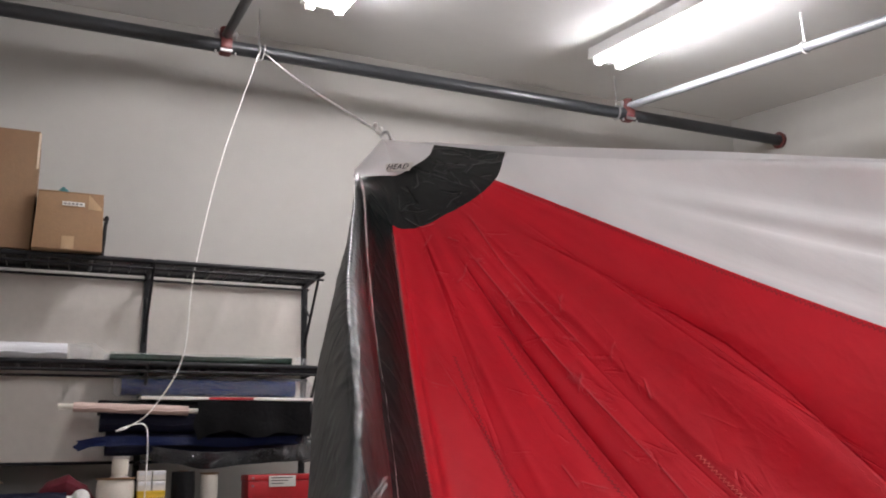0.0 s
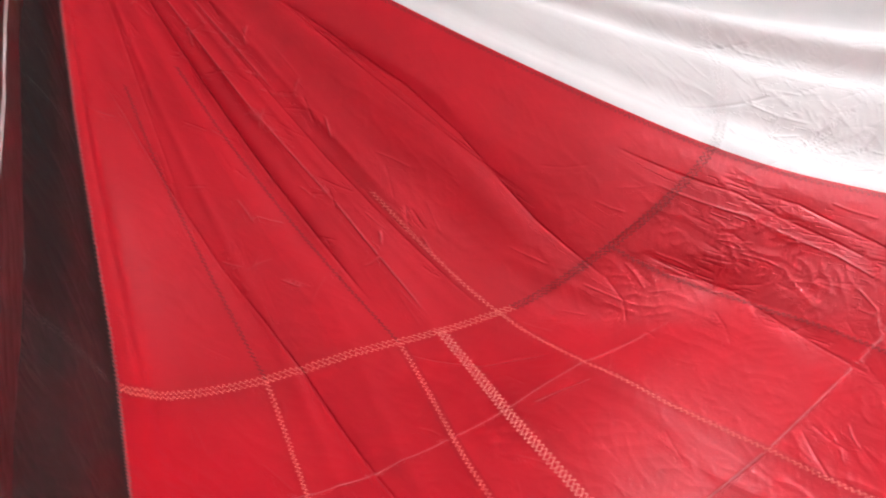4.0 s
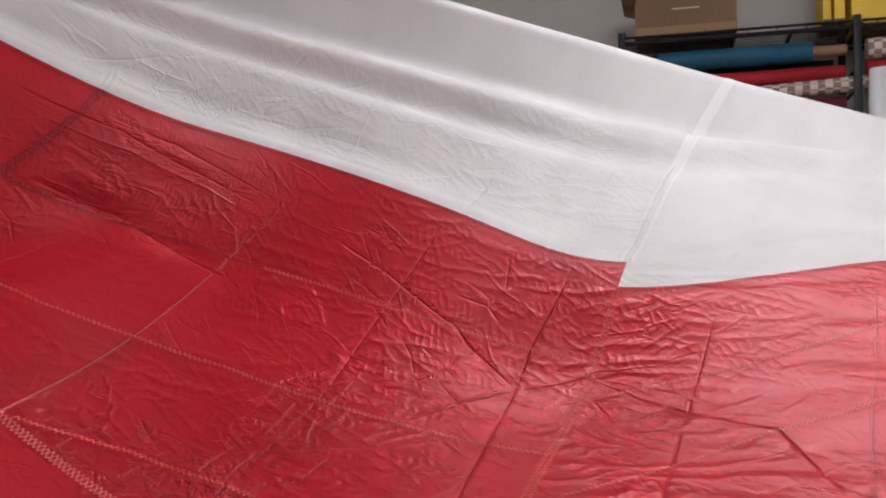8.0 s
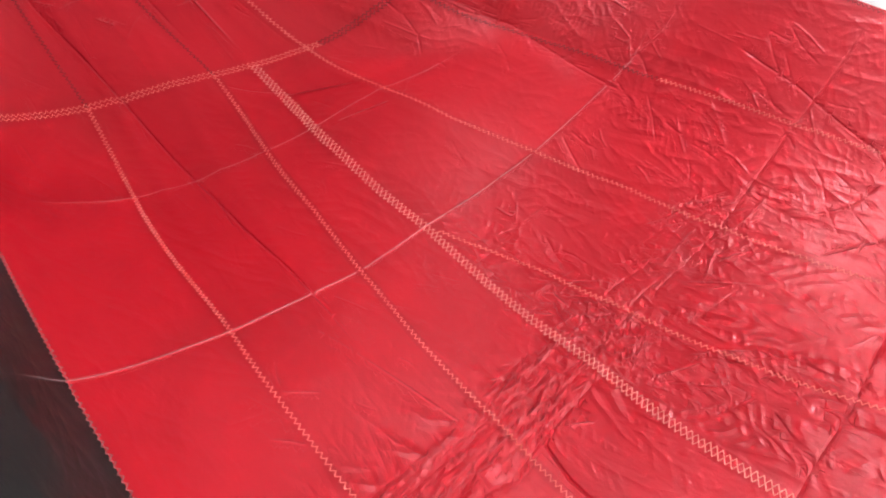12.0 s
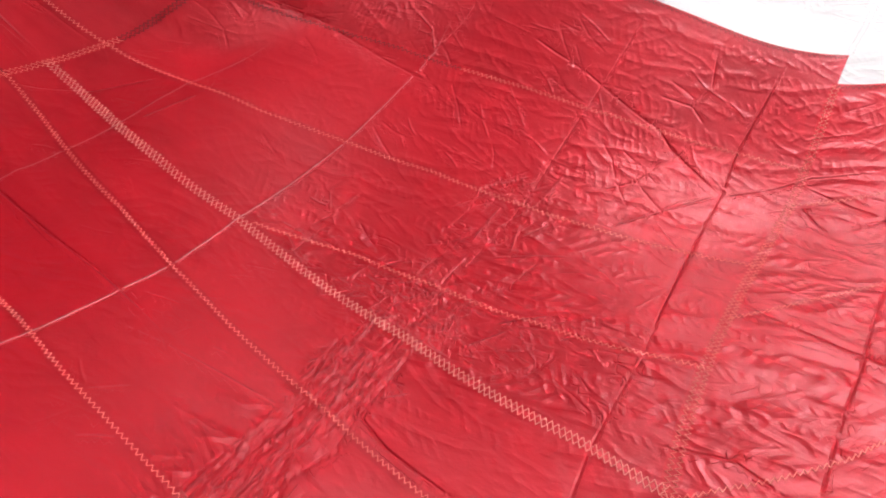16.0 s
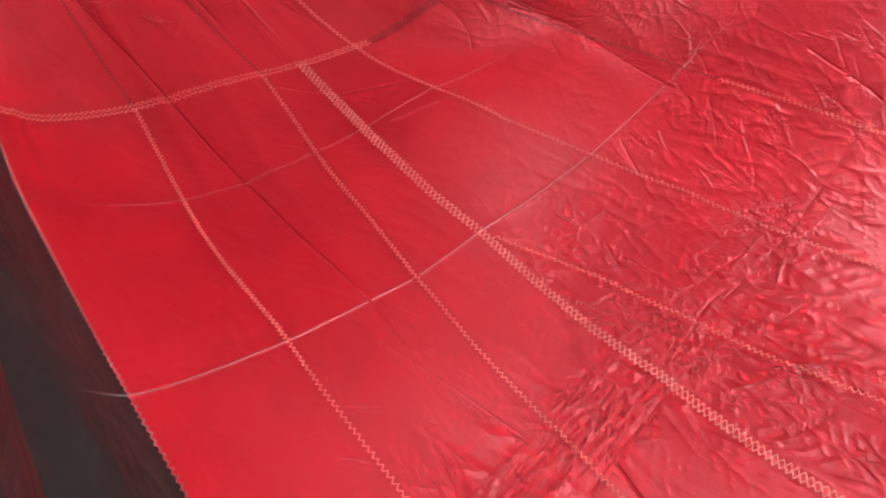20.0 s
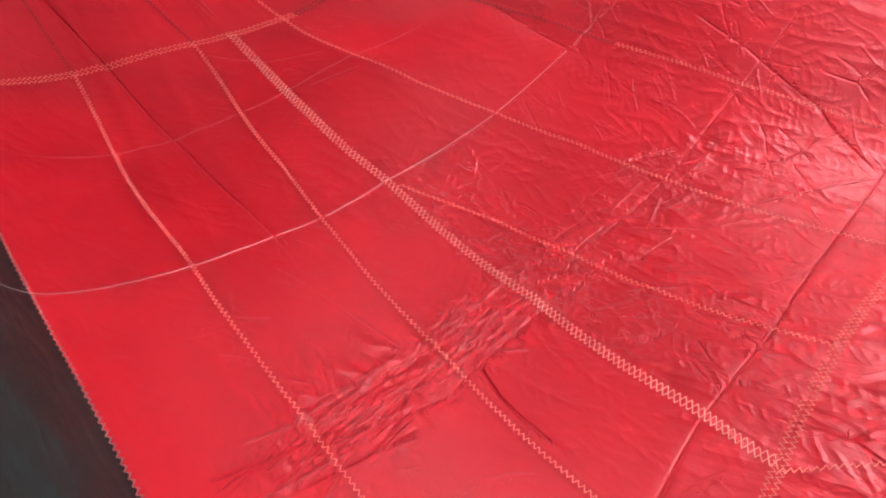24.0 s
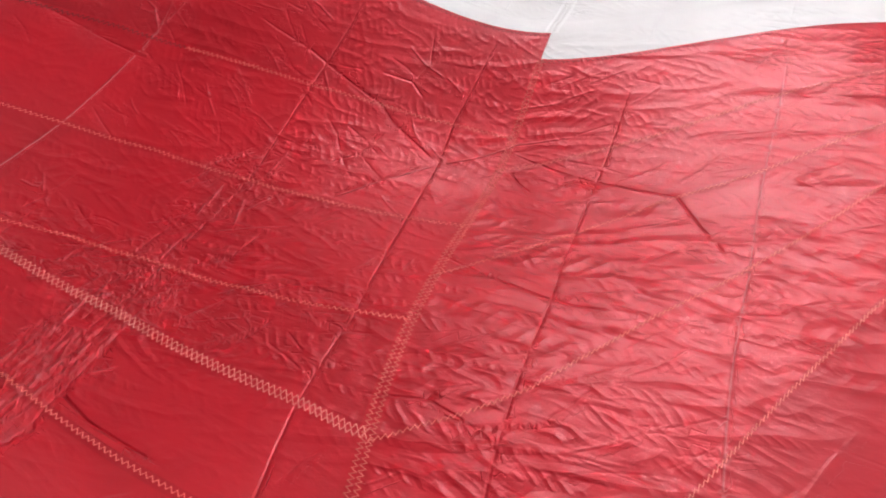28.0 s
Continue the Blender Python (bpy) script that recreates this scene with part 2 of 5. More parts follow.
GREY_BIN = material("dark grey plastic bin", (0.05, 0.05, 0.054), 0.5, vary=0.15, scale=14, specular=0.2)
# near-black that stands in for the shade inside the rack
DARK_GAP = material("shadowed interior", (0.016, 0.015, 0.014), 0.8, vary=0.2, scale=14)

SAIL_RED = sailcloth("red spinnaker nylon", (0.60, 0.012, 0.026), 0.30, 0.36, 1.0, specular=0.95, tint=(1.0, 0.43, 0.46))
SAIL_WHITE = sailcloth("white spinnaker nylon", (0.69, 0.69, 0.69), 0.10, 0.5, 0.9, specular=0.5)
SAIL_BLACK = sailcloth("black spinnaker nylon", (0.010, 0.013, 0.013), 0.01, 0.40, 0.7, specular=0.14)
HEAD_BLACK = sailcloth("doubled black head cloth", (0.012, 0.015, 0.015), 0.01, 0.42, 1.0, specular=0.45)
SAIL_TAPE = sailcloth("white edge tape", (0.5, 0.49, 0.48), 0.1, 0.6, 0.3)
PATCH_WHITE = sailcloth("white reinforced patch", (0.82, 0.82, 0.82), 0.1, 0.6, 0.3)
SEAM_RED = sailcloth("doubled red seam", (0.60, 0.012, 0.026), 0.30, 0.36, 0.8, specular=0.95, tint=(1.0, 0.43, 0.46))
THREAD_PALE = material("pale pink thread", (0.9, 0.30, 0.26), 0.9, vary=0.1, scale=60)
# also used for pale thread where it stands dark against the light
THREAD_RED = material("dark red thread", (0.20, 0.010, 0.015), 0.6, vary=0.1, scale=60)
THREAD_PINK = material("pale red thread", (0.9, 0.21, 0.18), 0.9, vary=0.1, scale=60)
THREAD_GREY = material("grey thread", (0.16, 0.155, 0.155), 0.6, vary=0.1, scale=60)
THREAD_MAROON = material("maroon thread", (0.34, 0.13, 0.13), 0.6, vary=0.1, scale=60)
THREAD_WHITE = material("white thread", (0.85, 0.84, 0.84), 0.6, vary=0.05, scale=60)


# ---- building helpers
def link_mesh(name, bm, mat, smooth=True):
    me = bpy.data.meshes.new(name)
    bm.normal_update()
    bm.to_mesh(me)
    bm.free()
    me.materials.append(mat)
    if smooth:
        me.shade_smooth()
        me.set_sharp_from_angle(angle=radians(38))
    return new(name, me)


def thing(name, label, category, at=(0, 0, 0), group="", kind=""):
    return tagged_at(new(name), at, label, category, group, kind)


def tagged_at(ob, at, label, category, group="", kind=""):
    ob.location = at
    return tagged(ob, label, category, group, kind)


def part(name, bm, mat, parent, label="", smooth=True):
    """One mesh under a thing or a part; its vertices are given in the world."""
    ob = link_mesh(name, bm, mat, smooth)
    ob.parent = parent
    origin = Vector(parent.location)
    up = parent.parent
    while up:
        origin += Vector(up.location)
        up = up.parent
    ob.data.transform(Matrix.Translation(-origin))
    return tagged(ob, label) if label else ob


def add_box(bm, a, b, bevel=0.003, turn=None):
    made = bmesh.ops.create_cube(bm, size=1)["verts"]
    mid, size = [(p + q) / 2 for p, q in zip(a, b)], [abs(q - p) for p, q in zip(a, b)]
    for v in made:
        v.co = Vector([c * s for c, s in zip(v.co, size)])
    if bevel:
        edges = {e for v in made for e in v.link_edges}
        got = bmesh.ops.bevel(bm, geom=list(edges), offset=min(bevel, min(size) * 0.4), segments=2, affect="EDGES", profile=0.6)
        made = list({v for f in got["faces"] for v in f.verts} | {v for v in made if v.is_valid})
    m = Matrix.Translation(mid) @ (turn or Matrix())
    bmesh.ops.transform(bm, matrix=m, verts=made)
    return made


def box(a, b, bevel=0.003, turn=None):
    bm = bmesh.new()
    add_box(bm, a, b, bevel, turn)
    return bm


def add_tube(bm, points, radius, sides=12, cap=True, wobble=0.0, seed=0):
    """A round bar along points; radius is one number or one for each point."""
    pts = [Vector(p) for p in points]
    radii = radius if isinstance(radius, (list, tuple)) else [radius] * len(pts)
    rng = random.Random(seed)
    rings, side = [], None
    for i, p in enumerate(pts):
        way = (pts[min(i + 1, len(pts) - 1)] - pts[max(i - 1, 0)]).normalized()
        if side is None:
            side = way.orthogonal().normalized()
        side = (side - way * side.dot(way)).normalized()
        other = way.cross(side)
        ring = []
        for k in range(sides):
            a = 2 * math.pi * k / sides
            r = radii[i] * (1 + wobble * (rng.random() - 0.5))
            ring.append(bm.verts.new(p + side * (math.cos(a) * r) + other * (math.sin(a) * r)))
        rings.append(ring)
    for a, b in zip(rings, rings[1:]):
        for k in range(sides):
            bm.faces.new((a[k], a[(k + 1) % sides], b[(k + 1) % sides], b[k]))
    if cap:
        bm.faces.new(rings[0][::-1])
        bm.faces.new(rings[-1])
    return rings


def tube(points, radius, sides=12, cap=True, wobble=0.0, seed=0):
    bm = bmesh.new()
    add_tube(bm, points, radius, sides, cap, wobble, seed)
    return bm


def curve_points(points, steps=8):
    """A smooth line through the points."""
    p = [Vector(q) for q in points]
    p = [2 * p[0] - p[1]] + p + [2 * p[-1] - p[-2]]
    out = []
    for a, b, c, d in zip(p, p[1:], p[2:], p[3:]):
        for i in range(steps):
            t = i / steps
            out.append(0.5 * ((2 * b) + (c - a) * t + (2 * a - 5 * b + 4 * c - d) * t * t + (3 * b - a - 3 * c + d) * t ** 3))
    return out + [p[-2]]


# ---- structure
def slab(name, corners, depth, mat, label, category):
    """A thick wall or ceiling from four corners, thickened away from the room."""
    bm = bmesh.new()
    near = [bm.verts.new(c) for c in corners]
    far = [bm.verts.new(Vector(c) + Vector(depth)) for c in corners]
    bm.faces.new(near)
    bm.faces.new(far[::-1])
    for i in range(4):
        j = (i + 1) % 4
        bm.faces.new((near[j], near[i], far[i], far[j]))
    bmesh.ops.recalc_face_normals(bm, faces=bm.faces)
    return tagged(link_mesh(name, bm, mat, False), label, category, kind="structure")


zn, zs = ceiling_z(Y_NORTH), ceiling_z(Y_SOUTH)
slab("wall_north", [(X_WEST, Y_NORTH, 0), (X_EAST, Y_NORTH, 0), (X_EAST, Y_NORTH, zn), (X_WEST, Y_NORTH, zn)], (0, 0.15, 0), WALL,
     "off-white painted plaster wall behind the cloth shelves", "wall")
slab("wall_east", [(X_EAST, Y_SOUTH, 0), (X_EAST, Y_NORTH, 0), (X_EAST, Y_NORTH, zn), (X_EAST, Y_SOUTH, zs)], (0.15, 0, 0), WALL,
     "off-white painted plaster wall under a sloping ceiling", "wall")
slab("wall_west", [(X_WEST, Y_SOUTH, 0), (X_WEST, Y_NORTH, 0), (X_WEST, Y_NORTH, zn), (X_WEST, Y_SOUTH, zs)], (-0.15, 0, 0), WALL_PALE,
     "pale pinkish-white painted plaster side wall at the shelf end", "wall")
slab("wall_south", [(X_WEST, Y_SOUTH, 0), (X_EAST, Y_SOUTH, 0), (X_EAST, Y_SOUTH, zs), (X_WEST, Y_SOUTH, zs)], (0, -0.15, 0), WALL,
     "plain off-white painted wall closing the room", "wall")
slab("ceiling", [(X_WEST, Y_SOUTH, zs), (X_EAST, Y_SOUTH, zs), (X_EAST, Y_NORTH, zn), (X_WEST, Y_NORTH, zn)], (0, 0, 0.2), CEILING,
     "smooth white sloping ceiling with tube lights", "ceiling")
slab("floor", [(X_WEST, Y_SOUTH, 0), (X_EAST, Y_SOUTH, 0), (X_EAST, Y_NORTH, 0), (X_WEST, Y_NORTH, 0)], (0, 0, -0.15), FLOOR,
     "plain brown workshop floor", "floor")


# ---- ceiling lights
def ceiling_light(x, y_far, length, group="ceiling tube lights"):
    y_near = y_far - length
    rise = CEILING_SLOPE
    lamp = thing("ceiling_light", "white strip light with two lit fluorescent tubes under the ceiling", "ceiling light",
                 (x, (y_far + y_near) / 2, ceiling_z((y_far + y_near) / 2)), group)
    tilt = Matrix.Rotation(math.atan(rise), 4, "X")
    mid = (y_far + y_near) / 2

    def place(dx, drop, half_w, half_h, ends=0.0):
        c = Vector((x + dx, mid, ceiling_z(mid) - drop))
        return box(c - Vector((half_w, length / 2 - ends, half_h)), c + Vector((half_w, length / 2 - ends, half_h)), 0.004, tilt)

    part("channel", place(0, 0.035, 0.115, 0.033), LAMP_WHITE, lamp)
    for dx in (-0.075, 0.075):
        a, b = Vector((x + dx, y_near + 0.03, ceiling_z(y_near + 0.03) - 0.085)), Vector((x + dx, y_far - 0.03, ceiling_z(y_far - 0.03) - 0.085))
        part("tube", tube([a, b], 0.019, 14), TUBE, lamp, "lit white fluorescent tube")
        for end in (a, b):
            part("lamp_holder", box(end + Vector((-0.022, -0.012, -0.022)), end + Vector((0.022, 0.012, 0.06)), 0.004), LAMP_WHITE, lamp)
    for y in (y_near + 0.02, y_far - 0.02):
        part("end_cap", box((x - 0.06, y - 0.02, ceiling_z(y) - 0.072), (x + 0.06, y + 0.02, ceiling_z(y) - 0.004), 0.004), LAMP_WHITE, lamp)
    return lamp


for x, y in ((2.74, 3.86), (1.06, 3.86)):
    ceiling_light(x, y, 1.3)
# unseen lamp, positioned to put the broad sheen on the red cloth
ceiling_light(1.8, 0.05, 1.3)
# unseen lamp, added to brighten the upper sail from the southwest
ceiling_light(0.18, -0.9, 1.3)


# ---- sprinkler pipes
Z_PIPE, Y_PIPE = 3.59, 4.2


def grooved_coupling(parent, at, way, radius):
    way = Vector(way).normalized()
    at = Vector(at)
    body = part("coupling", tube([at - way * 0.028, at - way * 0.02, at + way * 0.02, at + way * 0.028], [radius * 1.25, radius * 1.42, radius * 1.42, radius * 1.25], 18), RUST, parent,
                "dull red pipe coupling")
    side = way.orthogonal().normalized()
    for s in (1, -1):
        p = at + side * (radius * 1.5 * s)
        part("bolt", tube([p - way * 0.03, p + way * 0.03], 0.009, 6), STEEL, body)
    return body


def main_pipe():
    p = thing("main_pipe", "black steel sprinkler main pipe running along the wall", "pipe", (X_WEST, Y_PIPE, Z_PIPE))
    part("barrel", tube([(X_WEST + 0.002, Y_PIPE, Z_PIPE), (X_EAST - 0.002, Y_PIPE, Z_PIPE)], 0.036, 24), PIPE_BLACK, p)
    for x in (X_WEST + 0.02, X_EAST - 0.015):
        part("escutcheon", tube([(x - 0.012, Y_PIPE, Z_PIPE), (x + 0.012, Y_PIPE, Z_PIPE)], [0.058, 0.05], 24), RUST, p, "rusty wall collar")
    grooved_coupling(p, (0.645, Y_PIPE, Z_PIPE), (1, 0, 0), 0.036)
    grooved_coupling(p, (3.13, Y_PIPE, Z_PIPE), (1, 0, 0), 0.036)
    for x in (0.815, 3.05, X_WEST + 0.1):
        part("hanger_rod", tube([(x, Y_PIPE, Z_PIPE + 0.03), (x, Y_PIPE, ceiling_z(Y_PIPE) - 0.001)], 0.005, 8), STEEL, p)
        ring = [(x, Y_PIPE + 0.042 * math.cos(a), Z_PIPE + 0.042 * math.sin(a)) for a in np.linspace(0, 2 * math.pi, 19)]
        part("hanger_clevis", tube(ring, 0.006, 8, False), STEEL, p)
    return p


def branch_pipe(x, dx, mat, label, radius):
    y_end = Y_SOUTH
    p = thing("branch_pipe", label, "pipe", (x, Y_PIPE, Z_PIPE), "sprinkler branch pipes")

    def at(y):
        return Vector((x + dx * (Y_PIPE - y), y, Z_PIPE + 0.055 - CEILING_SLOPE * (Y_PIPE - y)))

    part("barrel", tube([at(Y_PIPE + 0.01), at(y_end + 0.004)], radius, 18), mat, p)
    part("riser", tube([Vector((x, Y_PIPE, Z_PIPE + 0.02)), Vector((x, Y_PIPE, Z_PIPE + 0.1))], 0.03, 14), RUST, p, "dull red outlet saddle")
    for s in (-1, 1):
        q = Vector((x + 0.05 * s, Y_PIPE - 0.01, Z_PIPE))
        part("saddle_bolt", tube([q - Vector((0, 0, 0.05)), q + Vector((0, 0, 0.085))], 0.006, 8), STEEL, p)
        part("nut", tube([q + Vector((0, 0, 0.06)), q + Vector((0, 0, 0.075))], 0.012, 6), STEEL, p)
    for y in (2.88, 0.4, -2.2):
        a = at(y)
        part("hanger_rod", tube([a + Vector((0, 0, radius)), Vector((a.x, y, ceiling_z(y) - 0.001))], 0.006, 8), LAMP_WHITE, p, "white painted hanger rod")
        ring = [a + Vector((math.cos(t) * (radius + 0.006), 0, math.sin(t) * (radius + 0.006))) for t in np.linspace(0, 2 * math.pi, 17)]
        part("hanger_ring", tube(ring, 0.005, 8, False), LAMP_WHITE, p, "white painted pipe ring")
    return p


main_pipe()
branch_pipe(0.645, 0.0, PIPE_BLACK, "dark steel sprinkler branch pipe under the ceiling", 0.024)
branch_pipe(3.14, 0.07, PIPE_GREY, "grey galvanised sprinkler branch pipe on white hangers", 0.024)


# ---- the sail: a net of ribs from the head to the foot, lofted with natural splines
ACROSS = [-0.7, -0.3, 0.0, 0.25, 0.5, 0.75, 1.0, 1.3, 1.6]
HEAD = (0.554, 1.604, 2.141)
LUFF_CORNER = (0.507, 1.622, 2.081)
RIB_SHOULDER = [(0.430, 1.382, 1.952), (0.445, 1.412, 1.960), (0.520, 1.456, 1.917), (0.571, 1.438, 1.916), (0.613, 1.402, 1.937), (0.649, 1.364, 1.960), (0.680, 1.353, 1.991), (0.704, 1.370, 2.029), (0.727, 1.391, 2.070)]
RIB_UPPER = [(0.285, 1.019, 1.709), (0.337, 1.075, 1.750), (0.460, 1.205, 1.586), (0.603, 1.186, 1.572), (0.725, 1.107, 1.600), (0.800, 1.029, 1.657), (0.865, 0.974, 1.754), (0.921, 1.020, 1.866), (0.974, 1.072, 1.979)]
RIB_FIRST_SEAM = [(0.155, 0.653, 1.534), (0.228, 0.720, 1.562), (0.404, 0.949, 1.284), (0.633, 0.935, 1.279), (0.826, 0.843, 1.323), (0.944, 0.751, 1.395), (1.070, 0.631, 1.553), (1.144, 0.691, 1.729), (1.219, 0.755, 1.892)]
RIB_A = [(0.049, 0.352, 1.391), (0.132, 0.422, 1.427), (0.315, 0.684, 1.194), (0.578, 0.732, 1.154), (0.834, 0.683, 1.239), (1.055, 0.581, 1.332), (1.185, 0.479, 1.494), (1.307, 0.474, 1.675), (1.424, 0.482, 1.857)]
RIB_B = [(-0.141, 0.064, 1.257), (0.030, 0.158, 1.270), (0.245, 0.419, 1.099), (0.508, 0.492, 1.077), (0.836, 0.486, 1.120), (1.102, 0.410, 1.267), (1.266, 0.311, 1.438), (1.447, 0.262, 1.625), (1.632, 0.219, 1.813)]
RIB_C = [(-0.325, -0.208, 1.087), (-0.053, -0.077, 1.045), (0.179, 0.136, 0.983), (0.455, 0.242, 0.962), (0.803, 0.247, 1.038), (1.098, 0.177, 1.186), (1.287, 0.088, 1.352), (1.563, 0.027, 1.565), (1.841, -0.040, 1.767)]
RIB_SECOND_SEAM = [(-0.519, -0.462, 0.897), (-0.185, -0.306, 0.836), (0.105, -0.146, 0.840), (0.410, -0.048, 0.871), (0.775, -0.021, 1.001), (1.097, -0.067, 1.117), (1.296, -0.114, 1.294), (1.674, -0.209, 1.520), (2.051, -0.300, 1.714)]
RIB_D = [(-0.833, -0.834, 0.554), (-0.391, -0.707, 0.528), (0.000, -0.625, 0.632), (0.351, -0.562, 0.761), (0.720, -0.524, 0.933), (1.087, -0.544, 1.130), (1.448, -0.602, 1.329), (1.911, -0.669, 1.483), (2.377, -0.732, 1.631)]
RIB_FOOT = [(-1.314, -1.348, -0.004), (-0.709, -1.368, 0.161), (-0.204, -1.368, 0.368), (0.231, -1.364, 0.553), (0.681, -1.363, 0.735), (1.151, -1.370, 0.908), (1.645, -1.380, 1.073), (2.255, -1.382, 1.279), (2.866, -1.384, 1.485)]
DOWN = [0.2, 0.4, 0.7, 1.0, 1.25, 1.5, 1.75, 2.0, 2.4, 3.0]
NET = np.array([[LUFF_CORNER] * 2 + [HEAD] * 7, RIB_SHOULDER, RIB_UPPER, RIB_FIRST_SEAM, RIB_A, RIB_B, RIB_C, RIB_SECOND_SEAM, RIB_D, RIB_FOOT])
CLOTH = 1.41


def natural(knots):
    n, h = len(knots), np.diff(knots)
    a, b = np.zeros((n, n)), np.zeros((n, n))
    a[0, 0] = a[-1, -1] = 1
    for i in range(1, n - 1):
        a[i, i - 1:i + 2] = h[i - 1], 2 * (h[i - 1] + h[i]), h[i]
        b[i, i - 1:i + 2] = 6 / h[i - 1], -6 / h[i - 1] - 6 / h[i], 6 / h[i]
    return np.array(knots), np.linalg.solve(a, b)


SPLINE_U, SPLINE_V = natural(ACROSS), natural(DOWN)


def weights(spline, x):
    knots, bend = spline
    i = np.clip(np.searchsorted(knots, x) - 1, 0, len(knots) - 2)
    h = knots[i + 1] - knots[i]
    a, b = (knots[i + 1] - x) / h, (x - knots[i]) / h
    w = ((a ** 3 - a) * h * h / 6)[:, None] * bend[i] + ((b ** 3 - b) * h * h / 6)[:, None] * bend[i + 1]
    rows = np.arange(len(x))
    w[rows, i] += a
    w[rows, i + 1] += b
    return w


def loft(u, v):
    return np.einsum("nj,ni,jik->nk", weights(SPLINE_V, v), weights(SPLINE_U, u), NET, optimize=True)


# true widths across the cloth, so that creases and stitches keep their size
_gu, _gv = np.linspace(-0.7, 1.6, 116), np.linspace(0.2, 3.0, 57)
_mesh = loft(np.tile(_gu, 57), np.repeat(_gv, 116)).reshape(57, 116, 3)
_run = np.concatenate([np.zeros((57, 1)), np.cumsum(np.linalg.norm(np.diff(_mesh, axis=1), axis=2), axis=1)], 1)
WIDTH = _run - _run[:, 60:61]


def across(u, v):
    """Metres across the cloth from its middle."""
    a, b = np.clip((u + 0.7) / 0.02, 0, 114.999), np.clip((v - 0.2) / 0.05, 0, 55.999)
    i, j = a.astype(int), b.astype(int)
    a, b = a - i, b - j
    return (WIDTH[j, i] * (1 - a) + WIDTH[j, i + 1] * a) * (1 - b) + (WIDTH[j + 1, i] * (1 - a) + WIDTH[j + 1, i + 1] * a) * b


def per_metre(u, v):
    """Cloth steps across for one metre."""
    return 0.04 / np.maximum(across(u + 0.02, v) - across(u - 0.02, v), 0.008)


LATTICE = np.random.RandomState(7).rand(128, 128)


def grain(x, y):
    """Smooth noise from 0 to 1."""
    i, j = np.floor(x).astype(int), np.floor(y).astype(int)
    a, b = x - i, y - j
    a, b = a * a * (3 - 2 * a), b * b * (3 - 2 * b)
    g = lambda p, q: LATTICE[p % 128, q % 128]
    return (g(i, j) * (1 - a) + g(i + 1, j) * a) * (1 - b) + (g(i, j + 1) * (1 - a) + g(i + 1, j + 1) * a) * b


def crest(x, y, sharp=2.0):
    return (1 - np.abs(2 * grain(x, y) - 1)) ** sharp


def step(a, b, x):
    t = np.clip((x - a) / (b - a), 0, 1)
    return t * t * (3 - 2 * t)


def bell(x, width):
    return np.exp(-(x / width) ** 2)


# storage folds across the cloth: places across, places down, and how they stand (ridge +, valley -)
FOLDS = [
    ((0.06, 0.2, 0.38, 0.44, 0.57, 0.74), (1.165, 1.18, 1.2, 1.203, 1.18, 1.165), 0.0011),
    ((-0.08, 0.0, 0.195, 0.351, 0.444, 0.613, 0.79, 0.87), (1.46, 1.465, 1.469, 1.467, 1.453, 1.45, 1.438, 1.41), 0.0019),
    ((0.0, 0.214, 0.29, 0.357, 0.438, 0.505, 0.586, 0.638, 0.743, 0.91, 1.0), (1.70, 1.681, 1.69, 1.70, 1.713, 1.715, 1.72, 1.72, 1.705, 1.685, 1.67), -0.0020),
    ((0.2, 0.41, 0.501, 0.609, 0.739, 0.818, 1.0), (1.93, 1.934, 1.945, 1.933, 1.92, 1.909, 1.919), -0.0022),
    ((0.2, 0.394, 0.547, 0.722, 0.915), (2.08, 2.093, 2.116, 2.12, 2.135), -0.0021),
    ((0.2, 0.437, 0.617, 0.721, 0.831, 0.95), (2.22, 2.251, 2.281, 2.289, 2.30, 2.305), 0.0009),
    ((0.3, 0.6, 0.9), (2.50, 2.51, 2.52), -0.0022),
    ((1.0, 1.15, 1.3), (1.47, 1.46, 1.45), 0.0008),
    ((1.0, 1.12), (1.69, 1.70), -0.0012),
    ((1.0, 1.16, 1.27), (1.9, 1.9, 1.91), 0.0010),
    ((0.96, 1.1, 1.2), (2.14, 2.15, 2.17), 0.0012),
    ((0.96, 1.1, 1.25), (2.30, 2.31, 2.33), 0.0010),
]
